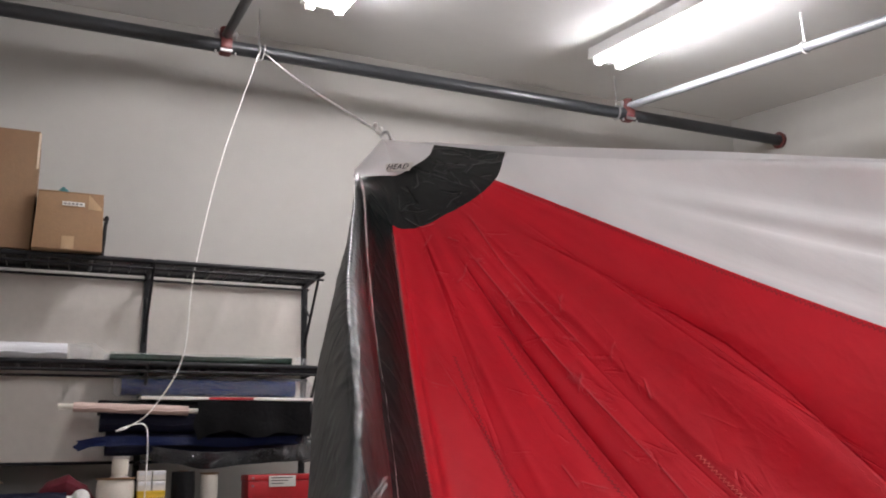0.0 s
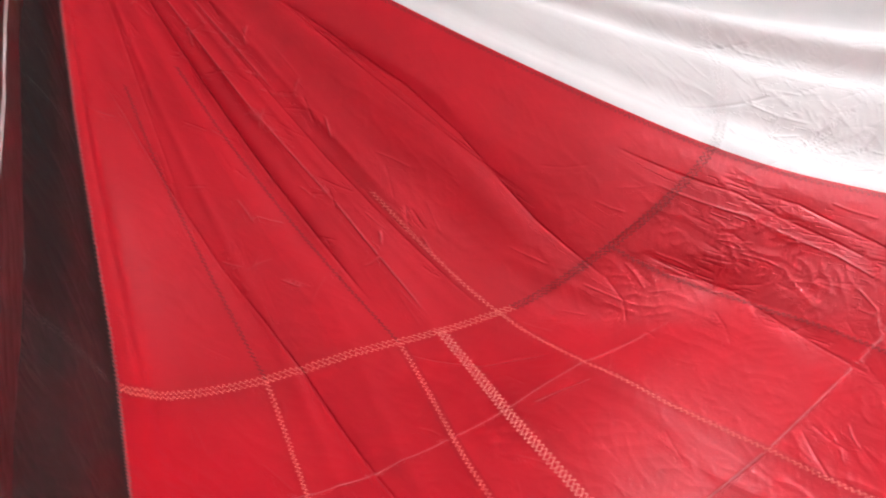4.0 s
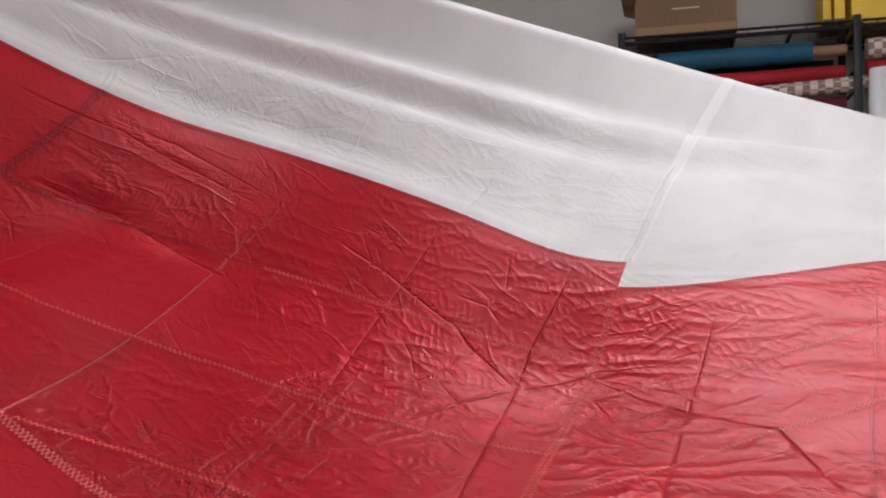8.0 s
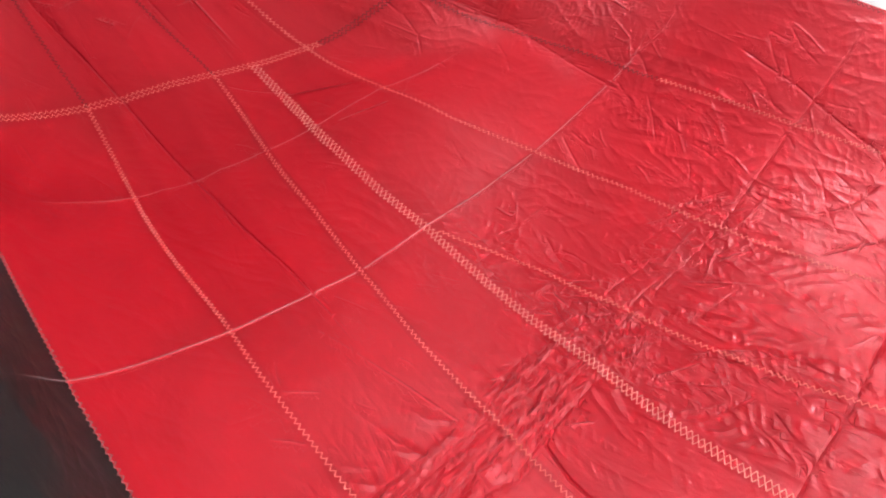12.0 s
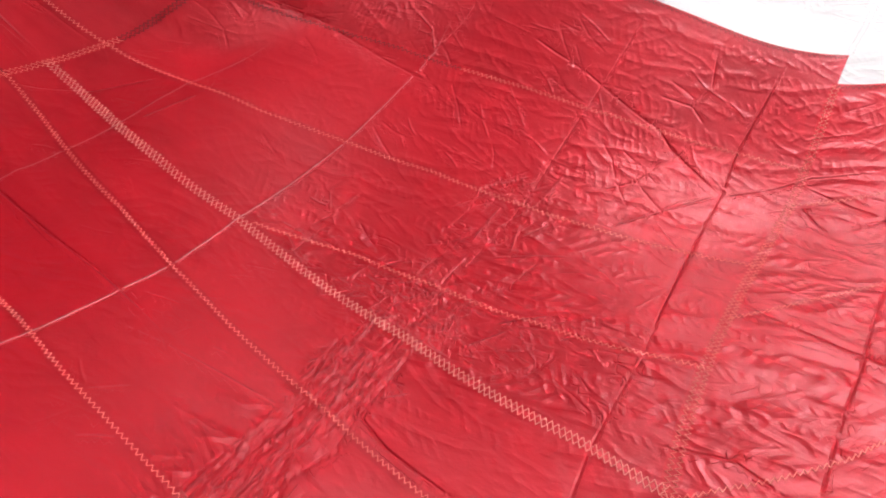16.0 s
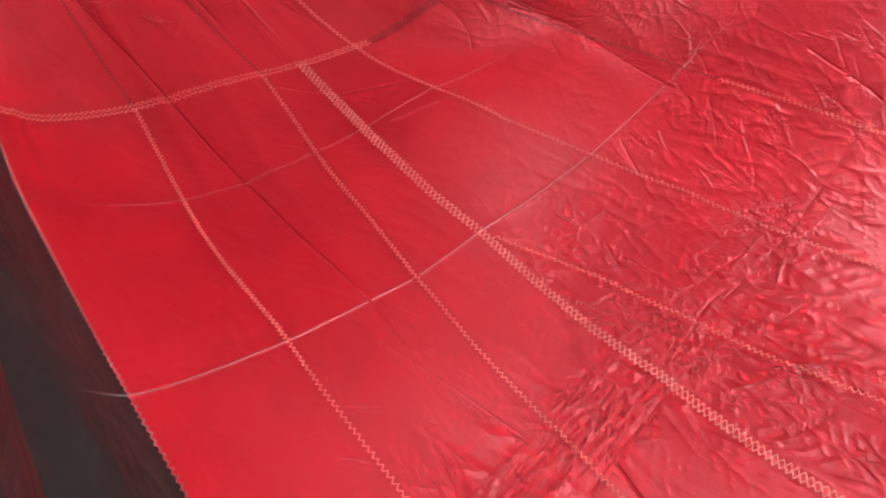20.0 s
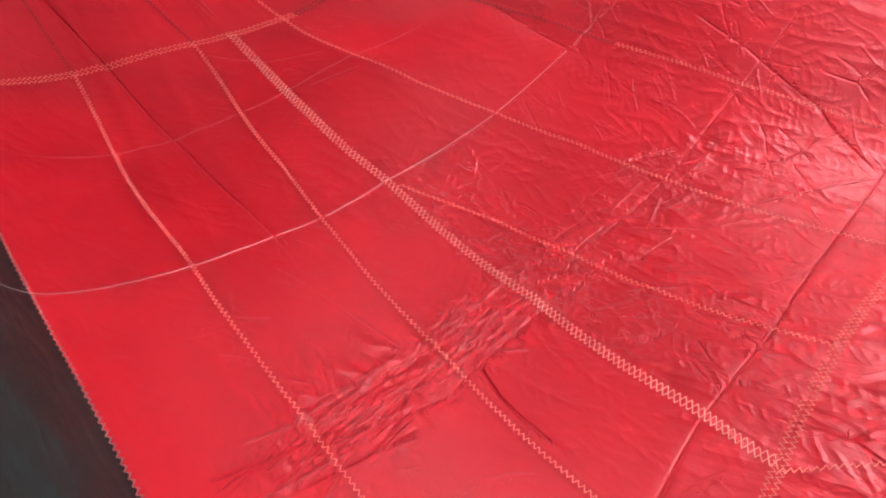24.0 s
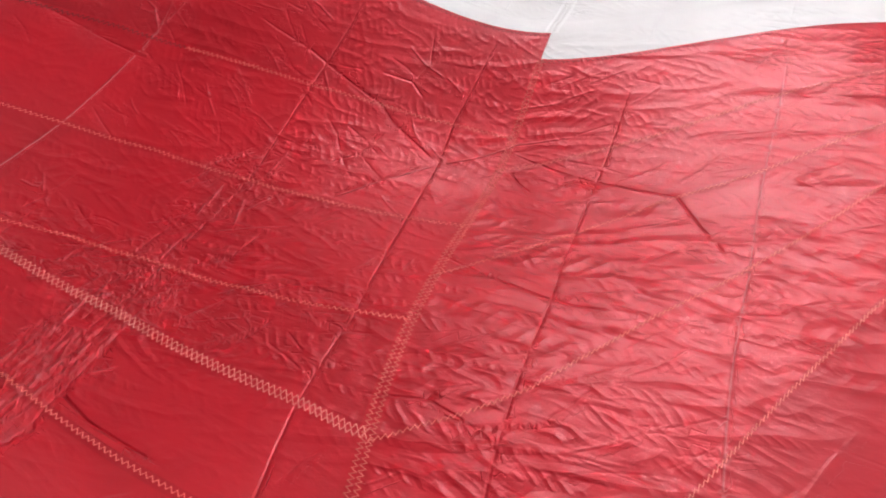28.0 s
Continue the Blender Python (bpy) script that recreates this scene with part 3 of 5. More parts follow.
# single creases: the forked one below the fifth seam, a spider of light ones, long folds from the head
CREASES = [
    ((0.739, 0.762, 0.785, 0.805, 0.82, 0.845, 0.87), (1.92, 1.88, 1.83, 1.80, 1.74, 1.66, 1.55), -0.0036),
    ((0.739, 0.69, 0.645), (1.92, 1.87, 1.83), 0.0026),
    ((0.739, 0.77, 0.80, 0.815), (1.92, 1.97, 2.01, 2.08), 0.0022),
    ((0.765, 0.72, 0.69), (1.83, 1.82, 1.79), -0.0022),
    ((0.79, 0.825, 0.85), (1.438, 1.40, 1.34), 0.0016),
    ((0.79, 0.815, 0.82), (1.438, 1.41, 1.36), 0.0014),
    ((0.80, 0.85, 0.91), (1.436, 1.44, 1.43), 0.0014),
    ((0.84, 0.86, 0.855), (1.85, 1.82, 1.77), -0.0018),
    ((0.86, 0.90, 0.95), (1.82, 1.83, 1.81), -0.0016),
    ((0.72, 0.735, 0.72), (2.07, 2.10, 2.13), -0.0030),
    ((0.076, 0.143, 0.178, 0.21, 0.248, 0.281, 0.29, 0.286), (0.587, 0.66, 0.74, 0.854, 1.007, 1.23, 1.40, 1.57), -0.0034),
    ((0.36, 0.37, 0.377, 0.382, 0.386), (0.46, 0.60, 0.74, 0.86, 0.94), -0.0040),
    ((0.224, 0.21, 0.2, 0.19), (0.41, 0.56, 0.68, 0.79), -0.0018),
    ((0.59, 0.52, 0.524, 0.533), (0.41, 0.51, 0.58, 0.67), 0.0026),
    ((0.695, 0.786, 0.819, 0.81, 0.775, 0.752), (0.468, 0.60, 0.73, 0.80, 0.92, 1.04), -0.0034),
    ((0.933, 0.943, 0.905, 0.881), (0.91, 1.06, 1.26, 1.40), -0.0030),
    ((0.91, 0.915, 0.885, 0.86), (0.96, 1.10, 1.28, 1.40), 0.0026),
    ((0.96, 0.95, 0.92, 0.90), (1.02, 1.16, 1.31, 1.42), -0.0024),
    ((0.814, 0.795, 0.75, 0.743), (1.03, 1.19, 1.38, 1.48), -0.0030),
    ((0.42, 0.44, 0.46, 0.452), (0.45, 0.66, 0.80, 0.98), 0.0036),
    ((0.50, 0.52, 0.55), (0.5, 0.75, 1.0), -0.0016),
    ((0.78, 0.80), (0.45, 0.9), -0.0024),
    ((0.02, 0.12), (0.66, 0.665), 0.0010),
    ((0.38, 0.46, 0.56), (1.02, 1.09, 1.13), -0.0020),
    ((0.47, 0.50, 0.55), (1.215, 1.22, 1.225), 0.0028),
    ((0.36, 0.342, 0.335), (1.72, 1.78, 1.86), -0.0044),
    ((0.435, 0.443, 0.430, 0.448), (1.98, 2.04, 2.08, 2.146), -0.0030),
    ((0.595, 0.571, 0.557, 0.557), (1.99, 2.07, 2.13, 2.176), -0.0030),
    ((0.786, 0.738, 0.71, 0.62), (2.0, 2.11, 2.21, 2.275), -0.0026),
    ((0.752, 0.73, 0.714), (2.012, 2.03, 2.05), -0.0032),
    ((0.26, 0.30, 0.32), (1.5, 1.62, 1.7), 0.0012),
    ((-0.14, -0.13, -0.15, -0.16), (0.5, 0.9, 1.3, 1.7), -0.0060),
]
_rng = random.Random(11)


def scatter(count, span_u, span_v, length, lean, wild, high, valley=0.5):
    """Short random creases over a stretch of cloth; lean is their slope in metres across for one metre down."""
    for _ in range(int(count * 1.6)):
        u, v = _rng.uniform(*span_u), _rng.uniform(*span_v)
        turn = lean + _rng.gauss(0, wild)
        size = length * _rng.uniform(0.5, 1.4)
        du, dv = size * math.sin(turn), size * math.cos(turn) / CLOTH
        du *= float(per_metre(np.array([u]), np.array([v]))[0])
        bend = _rng.uniform(-0.06, 0.06)
        CREASES.append(((u - du / 2, u + bend * dv, u + du / 2), (v - dv / 2, v - bend * du, v + dv / 2),
                        0.45 * high * _rng.uniform(0.4, 1.3) * (-1 if _rng.random() < valley else 1)))


# the belt along the third fold, the double seam, the forked crease, the lower cloth, the white and the black
scatter(34, (0.14, 0.45), (1.675, 1.745), 0.13, 1.50, 0.14, 0.0060, 0.4)
scatter(16, (0.33, 0.40), (1.67, 1.75), 0.06, 1.0, 0.7, 0.0065, 0.5)
scatter(60, (0.44, 0.53), (1.50, 1.95), 0.06, 0.15, 0.45, 0.0048)
scatter(30, (0.44, 0.66), (1.66, 1.78), 0.09, 0.9, 0.6, 0.0046)
scatter(44, (0.62, 0.92), (1.45, 1.9), 0.085, -0.35, 0.25, 0.0019)
scatter(34, (0.72, 0.98), (1.05, 1.45), 0.13, -0.15, 0.2, 0.0018, 0.6)
scatter(90, (0.35, 0.92), (2.0, 2.5), 0.09, 0.25, 0.35, 0.0022)
scatter(41, (0.15, 0.6), (1.5, 2.0), 0.05, 0.4, 0.6, 0.0014)
scatter(41, (0.05, 0.9), (0.6, 1.4), 0.06, 0.1, 0.35, 0.0014)
scatter(60, (1.02, 1.34), (1.0, 2.6), 0.16, 0.15, 0.22, 0.0026)
scatter(16, (1.05, 1.3), (1.05, 1.3), 0.1, 0.5, 0.3, 0.0030)
scatter(26, (0.0, 1.5), (0.30, 0.40), 0.05, 0.6, 0.8, 0.0050)
scatter(44, (0.22, 0.62), (0.42, 0.92), 0.035, 0.3, 0.6, 0.0042)
scatter(41, (-0.68, -0.02), (0.45, 1.8), 0.07, 0.9, 0.6, 0.0028)


def crease_map(u, v):
    """For each place: metres to the nearest crease, and how that crease stands there."""
    x, y = across(u, v), v * CLOTH
    near, high, rub = np.full(len(u), 0.05), np.zeros(len(u)), np.zeros(len(u))
    lines = [(f, 0.007, 1.0) for f in FOLDS] + [(c, 0.011, 0.15) for c in CREASES]
    for (us, vs, stands), wide, worn in lines:
        us, vs = np.array(us), np.array(vs)
        some = np.where((u > us.min() - 0.04) & (u < us.max() + 0.04) & (v > vs.min() - 0.02) & (v < vs.max() + 0.02))[0]
        if not len(some):
            continue
        px, py = across(us, vs), vs * CLOTH
        run = np.r_[0, np.cumsum(np.hypot(np.diff(px), np.diff(py)))]
        best, along = np.full(len(some), 1.0), np.zeros(len(some))
        for k in range(len(px) - 1):
            dx, dy = px[k + 1] - px[k], py[k + 1] - py[k]
            long = max(math.hypot(dx, dy), 1e-6)
            rx, ry = x[some] - px[k], y[some] - py[k]
            t = np.clip((rx * dx + ry * dy) / long ** 2, 0, 1)
            off = np.hypot(rx - t * dx, ry - t * dy) * np.where(rx * dy - ry * dx >= 0, 1, -1)
            nearer = np.abs(off) < np.abs(best)
            best, along = np.where(nearer, off, best), np.where(nearer, (run[k] + t * long) / run[-1], along)
        fade = step(0.0, 0.12, along) * (1 - step(0.86, 1.0, along))
        take = (np.abs(best) < np.abs(near[some])) & (np.abs(best) < wide)
        near[some[take]] = best[take]
        rub[some[take]] = worn * max(stands * 500, 0.0) * fade[take]
        high[some[take]] = (stands * fade * (0.7 + 0.6 * grain(along * 7, np.full(len(along), stands * 5000))))[take]
    return near, high, rub


def rumple(u, v):
    """Where the cloth is crumpled, from 0 (stretched smooth) to 1."""
    x, y = across(u, v), v * CLOTH
    red = step(-0.02, 0.03, u) * (1 - step(0.97, 1.02, u))
    third = bell((v - np.interp(u, FOLDS[2][0], FOLDS[2][1])) * CLOTH, 0.05) * step(0.1, 0.2, u) * (1 - step(0.62, 0.75, u))
    seam = bell(u - 0.50, 0.07) * step(1.35, 1.5, v) * (1 - step(1.95, 2.2, v))
    knot = bell(u - 0.72, 0.1) * bell(v - 1.86, 0.12) + 0.4 * bell(u - 0.74, 0.1) * bell(v - 1.60, 0.14)
    upper = bell(u - 0.88, 0.1) * bell(v - 1.25, 0.2) * 0.35
    lower = step(1.99, 2.02, v) * (0.25 + 0.75 * (1 - step(2.2, 2.4, v)) * (1 - step(0.62, 0.75, u)))
    calm = 0.22 + 0.2 * step(1.2, 1.6, v) * step(0.3, 0.5, u)
    white = step(1.0, 1.06, u) * (1 - step(1.30, 1.38, u)) * step(0.85, 1.05, v) * 0.45 + 0.06 * step(1.0, 1.02, u)
    dark = (1 - step(-0.05, 0.0, u)) * 0.55
    r = red * (calm + 1.5 * third + 1.0 * seam + 0.45 * knot + upper + lower) * (0.45 + 0.9 * grain(x * 6 + 31, y * 6)) + white + dark
    return np.clip(r, 0, 1.2) * step(0.27, 0.36, v)


# rolls of the white side, from the red seam out to the leech: places across, height (metres)
ROLLS_AT = [1.0, 1.08, 1.21, 1.25, 1.31, 1.42, 1.55, 1.6]
ROLLS = [0.0, -0.0256, 0.0, -0.0192, 0.0208, -0.0432, 0.0448, 0.0]


# long pleats from the head: places across, places down, width (across) and depth (metres)
PLEATS = [
    ((0.33, 0.35, 0.36, 0.36, 0.375), (0.46, 0.62, 0.74, 0.84, 0.95), 0.030, 0.008),
    ((0.43, 0.45, 0.47, 0.455), (0.50, 0.70, 0.82, 1.0), 0.018, -0.002),
    ((0.695, 0.786, 0.819, 0.81, 0.775, 0.752), (0.468, 0.60, 0.73, 0.80, 0.92, 1.04), 0.022, 0.003),
    ((0.10, 0.15, 0.18, 0.21, 0.25, 0.28), (0.587, 0.66, 0.74, 0.854, 1.007, 1.25), 0.016, 0.003),
    ((0.814, 0.795, 0.75, 0.743), (1.03, 1.19, 1.38, 1.48), 0.020, 0.004),
]


def relief(u, v):
    """How far the cloth stands off its smooth shape: long folds from the head, rolls, crumpled places."""
    x, y = across(u, v), v * CLOTH
    d = np.zeros_like(u)
    red = step(-0.02, 0.03, u) * (1 - step(0.97, 1.02, u))
    # long folds that run from the head
    fan = step(0.3, 0.5, v) * (1 - step(1.0, 1.75, v))
    d += fan * red * (0.008 * (grain(u * 9 + 3, v * 1.2) - 0.5) + 0.003 * (crest(u * 15 + 1, v * 1.6, 3) - 0.3))
    for us, vs, wide, deep in PLEATS:
        mid = np.interp(v, vs, us)
        d -= deep * bell(u - mid, wide) * step(vs[0] - 0.06, vs[0] + 0.2, v) * (1 - step(vs[-1] - 0.14, vs[-1] + 0.05, v))
    # soft unevenness of the whole sheet
    d += 0.004 * (grain(x * 4 + 9, y * 3.1) - 0.5) * step(0.5, 0.9, v) * (1 - step(1.05, 1.2, u))
    # lengthwise rolls of the white side
    sway = u + 0.022 * (grain(v * 2.2, np.full(len(u), 4.5)) - 0.5)
    roll = sum(np.interp(sway + k * 0.009, ROLLS_AT, ROLLS) for k in (-2, -1, 0, 1, 2)) / 5
    d += roll * step(0.5, 1.1, v) * (1 + (0.5 * grain(v * 3, u * 4 + 8) - 0.25) * (1 - step(1.42, 1.5, u))) * step(1.0, 1.04, u)
    # black strip: one deep pleat beside the red
    dark = 1 - step(-0.05, 0.0, u)
    d -= dark * 0.030 * bell(u + 0.13, 0.045) * step(0.45, 0.8, v)
    d += dark * (0.002 + 0.006 * step(-0.32, -0.26, u)) * (grain(u * 12, v * 2) - 0.5) * step(0.3, 0.5, v)
    # crumpled places
    rough = rumple(u, v)
    warp_x, warp_y = x + 0.03 * grain(x * 11, y * 11), y + 0.03 * grain(x * 11 + 50, y * 11)
    d += rough * 0.0012 * (crest(warp_x * 15 + warp_y * 6, warp_y * 8 - warp_x * 5, 2) - 0.4)
    d += rough * 0.0006 * (crest(warp_x * 34 - warp_y * 12, warp_y * 32 + warp_x * 20 + 9, 2) - 0.4)
    near, high, _ = crease_map(u, v)
    d += 0.25 * high * np.maximum(0, 1 - np.abs(near) / 0.0075)
    return d * step(0.2, 0.3, v)


SIDE = [1.0]


def cloth_at(u, v, lift=0.0, rough=True):
    u, v = np.asarray(u, float), np.asarray(v, float)
    e = 0.004
    p = loft(u, v)
    n = np.cross(loft(u + e, v) - loft(u - e, v), loft(u, v + e) - loft(u, np.maximum(v - e, 0.2)))
    n /= np.maximum(np.linalg.norm(n, axis=1, keepdims=True), 1e-9)
    return p + n * SIDE[0] * ((relief(u, v) if rough else 0) + lift)[:, None]


# the facing side is the one towards the room's open middle
_p, _q = cloth_at(np.array([0.5]), np.array([1.6]), np.array([0.0])), cloth_at(np.array([0.5]), np.array([1.6]), np.array([0.1]))
if (_q - _p)[0, 2] < 0:
    SIDE[0] = -1.0

sail = thing("sail", "large crinkled red, white and black sail hung from a cord", "sail", tuple(HEAD))


def cloth_part(name, u, v, shape, mat, label="", lift=0.0, parent=None):
    """A mesh over a grid of cloth places, with cloth metres as its texture space."""
    rows, cols = shape
    co = cloth_at(u, v, np.full(len(u), lift)) - np.array(HEAD)
    i = np.arange(rows * cols).reshape(rows, cols)
    quads = np.stack([i[:-1, :-1], i[:-1, 1:], i[1:, 1:], i[1:, :-1]], -1).reshape(-1, 4)
    if SIDE[0] < 0:
        quads = quads[:, ::-1]
    me = bpy.data.meshes.new(name)
    me.vertices.add(len(co))
    me.vertices.foreach_set("co", co.ravel())
    me.loops.add(quads.size)
    me.loops.foreach_set("vertex_index", quads.ravel().astype(np.int32))
    me.polygons.add(len(quads))
    me.polygons.foreach_set("loop_start", np.arange(0, quads.size, 4, dtype=np.int32))
    me.polygons.foreach_set("loop_total", np.full(len(quads), 4, dtype=np.int32))
    me.update(calc_edges=True)
    uv = np.stack([across(u, v), v * CLOTH], 1)[quads.ravel()]
    me.uv_layers.new(name="cloth").data.foreach_set("uv", uv.ravel())
    near, high, rub = crease_map(u, v)
    for key, values in (("crease", near), ("stand", high * 1000), ("rub", rub), ("rumple", rumple(u, v))):
        me.attributes.new(key, "FLOAT", "POINT").data.foreach_set("value", values.astype(np.float32))
    me.materials.append(mat)
    me.shade_smooth()
    ob = new(name, me)
    ob.parent = parent or sail
    return tagged(ob, label) if label else ob


def panel(name, left, right, v0, v1, mat, label="", du=0.0056, dv=0.0032):
    """The cloth between two seams; left and right are numbers or (downs, acrosses)."""
    v = np.linspace(v0, v1, max(int((v1 - v0) / dv), 6) + 1)
    lo = np.interp(v, left[1], left[0]) if isinstance(left, tuple) else np.full(len(v), left)
    hi = np.interp(v, right[1], right[0]) if isinstance(right, tuple) else np.full(len(v), right)
    hi = np.maximum(hi, lo + 0.0005)
    cols = max(int((hi - lo).max() / du), 5) + 1
    t = np.linspace(0, 1, cols)
    u = lo[:, None] + (hi - lo)[:, None] * t[None]
    return cloth_part(name, u.ravel(), np.repeat(v, cols), (len(v), cols), mat, label)


# seams that run down the cloth: (across, down)
V1 = ((0.2, 0.195, 0.189, 0.189, 0.18), (1.0, 1.448, 1.53, 1.69, 2.0))
V2 = ((0.38, 0.371, 0.362, 0.348, 0.340, 0.339, 0.326, 0.312), (1.0, 1.17, 1.35, 1.468, 1.577, 1.695, 1.82, 2.0))
V3 = ((0.448, 0.440, 0.438, 0.443, 0.441, 0.440, 0.424, 0.416, 0.406), (1.0, 1.22, 1.37, 1.458, 1.62, 1.72, 1.85, 1.93, 1.985))
V3B = ((0.446, 0.476, 0.492, 0.505, 0.505, 0.505, 0.510), (1.458, 1.537, 1.59, 1.705, 1.82, 1.90, 1.985))
V4 = ((0.53, 0.567, 0.567, 0.580, 0.612, 0.631, 0.634, 0.636, 0.642), (0.4, 1.0, 1.19, 1.32, 1.458, 1.58, 1.70, 1.80, 1.985))
V5 = ((0.8, 0.803, 0.776, 0.776, 0.786, 0.792, 0.805, 0.814, 0.81), (0.4, 1.0, 1.28, 1.448, 1.586, 1.70, 1.81, 1.92, 2.0))
VMAX = 2.72


# seams of the lower cloth lean across it
S3 = ((0.15, 0.30, 0.448, 0.51, 0.595, 0.952), (2.0, 2.12, 2.25, 2.30, 2.37, 2.70))
S3B = ((0.400, 0.438, 0.471, 0.557, 0.614, 0.719, 0.952), (2.0, 2.067, 2.116, 2.205, 2.27, 2.388, 2.66))
S4 = ((0.565, 0.662, 0.705, 0.738, 0.795, 0.952), (2.0, 2.136, 2.20, 2.279, 2.393, 2.66))
S5 = ((0.748, 0.790, 0.814, 0.843, 0.871, 0.952), (2.0, 2.116, 2.20, 2.284, 2.40, 2.70))

panel("head_patch", -0.36, 1.6, 0.2, 0.288, PATCH_WHITE, "white reinforced head patch", 0.02, 0.006)
panel("black_panel", -0.36, 1.6, 0.288, 0.4, HEAD_BLACK, "black head panel")
for a, b in ((0.0, 0.3), (0.3, V4), (V4, V5), (V5, 1.0)):
    panel("red_panel", a, b, 0.4, 1.0, SAIL_RED)
for a, b in ((0.0, V1), (V1, V2), (V2, V3)):
    panel("red_panel", a, b, 1.0, 2.0, SAIL_RED)
panel("red_panel", V3, V4, 1.0, 1.468, SAIL_RED)
panel("red_panel", V3, V3B, 1.468, 2.0, SAIL_RED)
panel("red_panel", V3B, V4, 1.468, 2.0, SAIL_RED)
panel("red_panel", V4, V5, 1.0, 2.0, SAIL_RED)
panel("red_panel", V5, 1.0, 1.0, 2.0, SAIL_RED)
for a, b in ((0.0, S3), (S3, S3B), (S3B, S4), (S4, S5), (S5, 0.953)):
    panel("red_panel", a, b, 2.0, VMAX, SAIL_RED)
for v0, v1, lo in ((0.4, 1.0, 1.0), (1.0, 2.0, 1.0), (2.0, VMAX, 0.953)):
    panel("white_panel", lo, 1.6, v0, v1, SAIL_WHITE, "white side panel with long soft folds")
panel("black_panel", -0.3, 0.0, 0.4, 1.0, SAIL_BLACK, "black luff panel with a deep pleat")
panel("black_panel", -0.3, 0.0, 1.0, 1.95, SAIL_BLACK, "black luff panel with a deep pleat")
panel("black_panel", -0.7, -0.3, 0.272, 1.0, SAIL_BLACK, "outer black luff panel")
panel("black_panel", -0.7, -0.3, 1.0, 1.5, SAIL_BLACK, "outer black luff panel")


def band(name, curve, v0, v1, half, lift, mat, label=""):
    """A narrow doubled strip of cloth along a seam that runs down."""
    v = np.linspace(v0, v1, max(int((v1 - v0) / 0.006), 8))
    mid = np.interp(v, curve[1], curve[0])
    u = mid[:, None] + np.array([-half, 0, half])[None] * per_metre(mid, v)[:, None]
    return cloth_part(name, u.ravel(), np.repeat(v, 3), (len(v), 3), mat, label, lift)


def cross_band(name, u0, u1, v_at, half, lift, mat, label=""):
    u = np.linspace(u0, u1, max(int((u1 - u0) / 0.008), 8))
    v = v_at + np.array([-half, 0, half])
    return cloth_part(name, np.tile(u, 3), np.repeat(v, len(u)), (3, len(u)), mat, label, lift)


band("edge_tape", ((-0.31, -0.3, -0.31), (0.27, 1.0, 1.9)), 0.272, 1.9, 0.005, 0.005, SAIL_TAPE, "off-white luff tape")
band("edge_tape", ((1.588, 1.588), (0.2, 3.0)), 0.272, VMAX, 0.012, 0.0012, SAIL_WHITE, "white leech hem")
for curve, v0, v1 in ((V1, 1, 2), (V2, 1, 2), (V3, 1, 2), (V3B, 1.48, 2), (V4, 0.75, 2), (V5, 0.95, 2), (S3, 2, VMAX), (S3B, 2, VMAX), (S4, 2, 2.6), (S5, 2, 2.44)):
    band("seam", curve, v0, v1, 0.007, 0.0005, SEAM_RED)
cross_band("seam", 0.0, 1.0, 1.0, 0.008, 0.0006, SEAM_RED)
cross_band("seam", 0.0, 0.953, 2.0, 0.008, 0.0006, SEAM_RED)
for v_at in (1.0, 2.0):
    cross_band("seam", 1.0, 1.6, v_at, 0.011, 0.0006, PATCH_WHITE, "doubled bright white seam")


def zigzag(us, vs, half_u, half_v, period, mat, label, thick=0.0005, lift=0.0013):
    """Machine stitching along a line of cloth places: a thread that swings from side to side."""
    fine_u, fine_v = np.asarray(us, float), np.asarray(vs, float)
    p = cloth_at(fine_u, fine_v, np.zeros(len(fine_u)), False)
    run = np.r_[0, np.cumsum(np.linalg.norm(np.diff(p, axis=0), axis=1))]
    n = max(int(run[-1] / (period / 2)), 2)
    s = np.linspace(0, run[-1], n)
    rng = np.random.RandomState(int(run[-1] * 1e5) % 9999)
    swing = np.where(np.arange(n) % 2, 1.0, -1.0) * (0.85 + 0.3 * rng.rand(n))
    u, v = np.interp(s, run, fine_u) + swing * half_u * per_metre(np.interp(s, run, fine_u), np.interp(s, run, fine_v)), np.interp(s, run, fine_v) + swing * half_v
    q = cloth_at(u, v, np.full(n, lift)) - np.array(HEAD)
    way = np.diff(q, axis=0)
    way /= np.maximum(np.linalg.norm(way, axis=1, keepdims=True), 1e-9)
    out = cloth_at(u, v, np.full(n, lift + 0.01)) - np.array(HEAD) - q
    out /= np.linalg.norm(out, axis=1, keepdims=True)
    side = np.cross(way, out[:-1]) * thick
    a, b = q[:-1] - way * thick * 0.5, q[1:] + way * thick * 0.5
    top = out[:-1] * thick
    co = np.stack([a - side, a + top, a + side, b - side, b + top, b + side], 1).reshape(-1, 3)
    i = np.arange(len(a))[:, None] * 6
    faces = np.concatenate([i + np.array([[0, 1, 4, 3]]), i + np.array([[1, 2, 5, 4]])]).tolist()
    me = bpy.data.meshes.new("stitching")
    me.from_pydata(co.tolist(), [], faces)
    me.materials.append(mat)
    me.shade_smooth()
    ob = new("stitching", me)
    ob.parent = sail
    return tagged(ob, label)


def stitch_down(curve, v0, v1, mat, label, shift=0.0, half=0.0030, period=0.0070):
    v = np.linspace(v0, v1, 200)
    mid = np.interp(v, curve[1], curve[0])
    zigzag(mid + shift * per_metre(mid, v), v, half, 0.0, period, mat, label)


def stitch_across(u0, u1, v_at, mat, label, shift=0.0, half=0.0024, period=0.0070):
    u = np.linspace(u0, u1, 200)
    zigzag(u, np.full(200, v_at + shift), 0.0, half, period, mat, label)


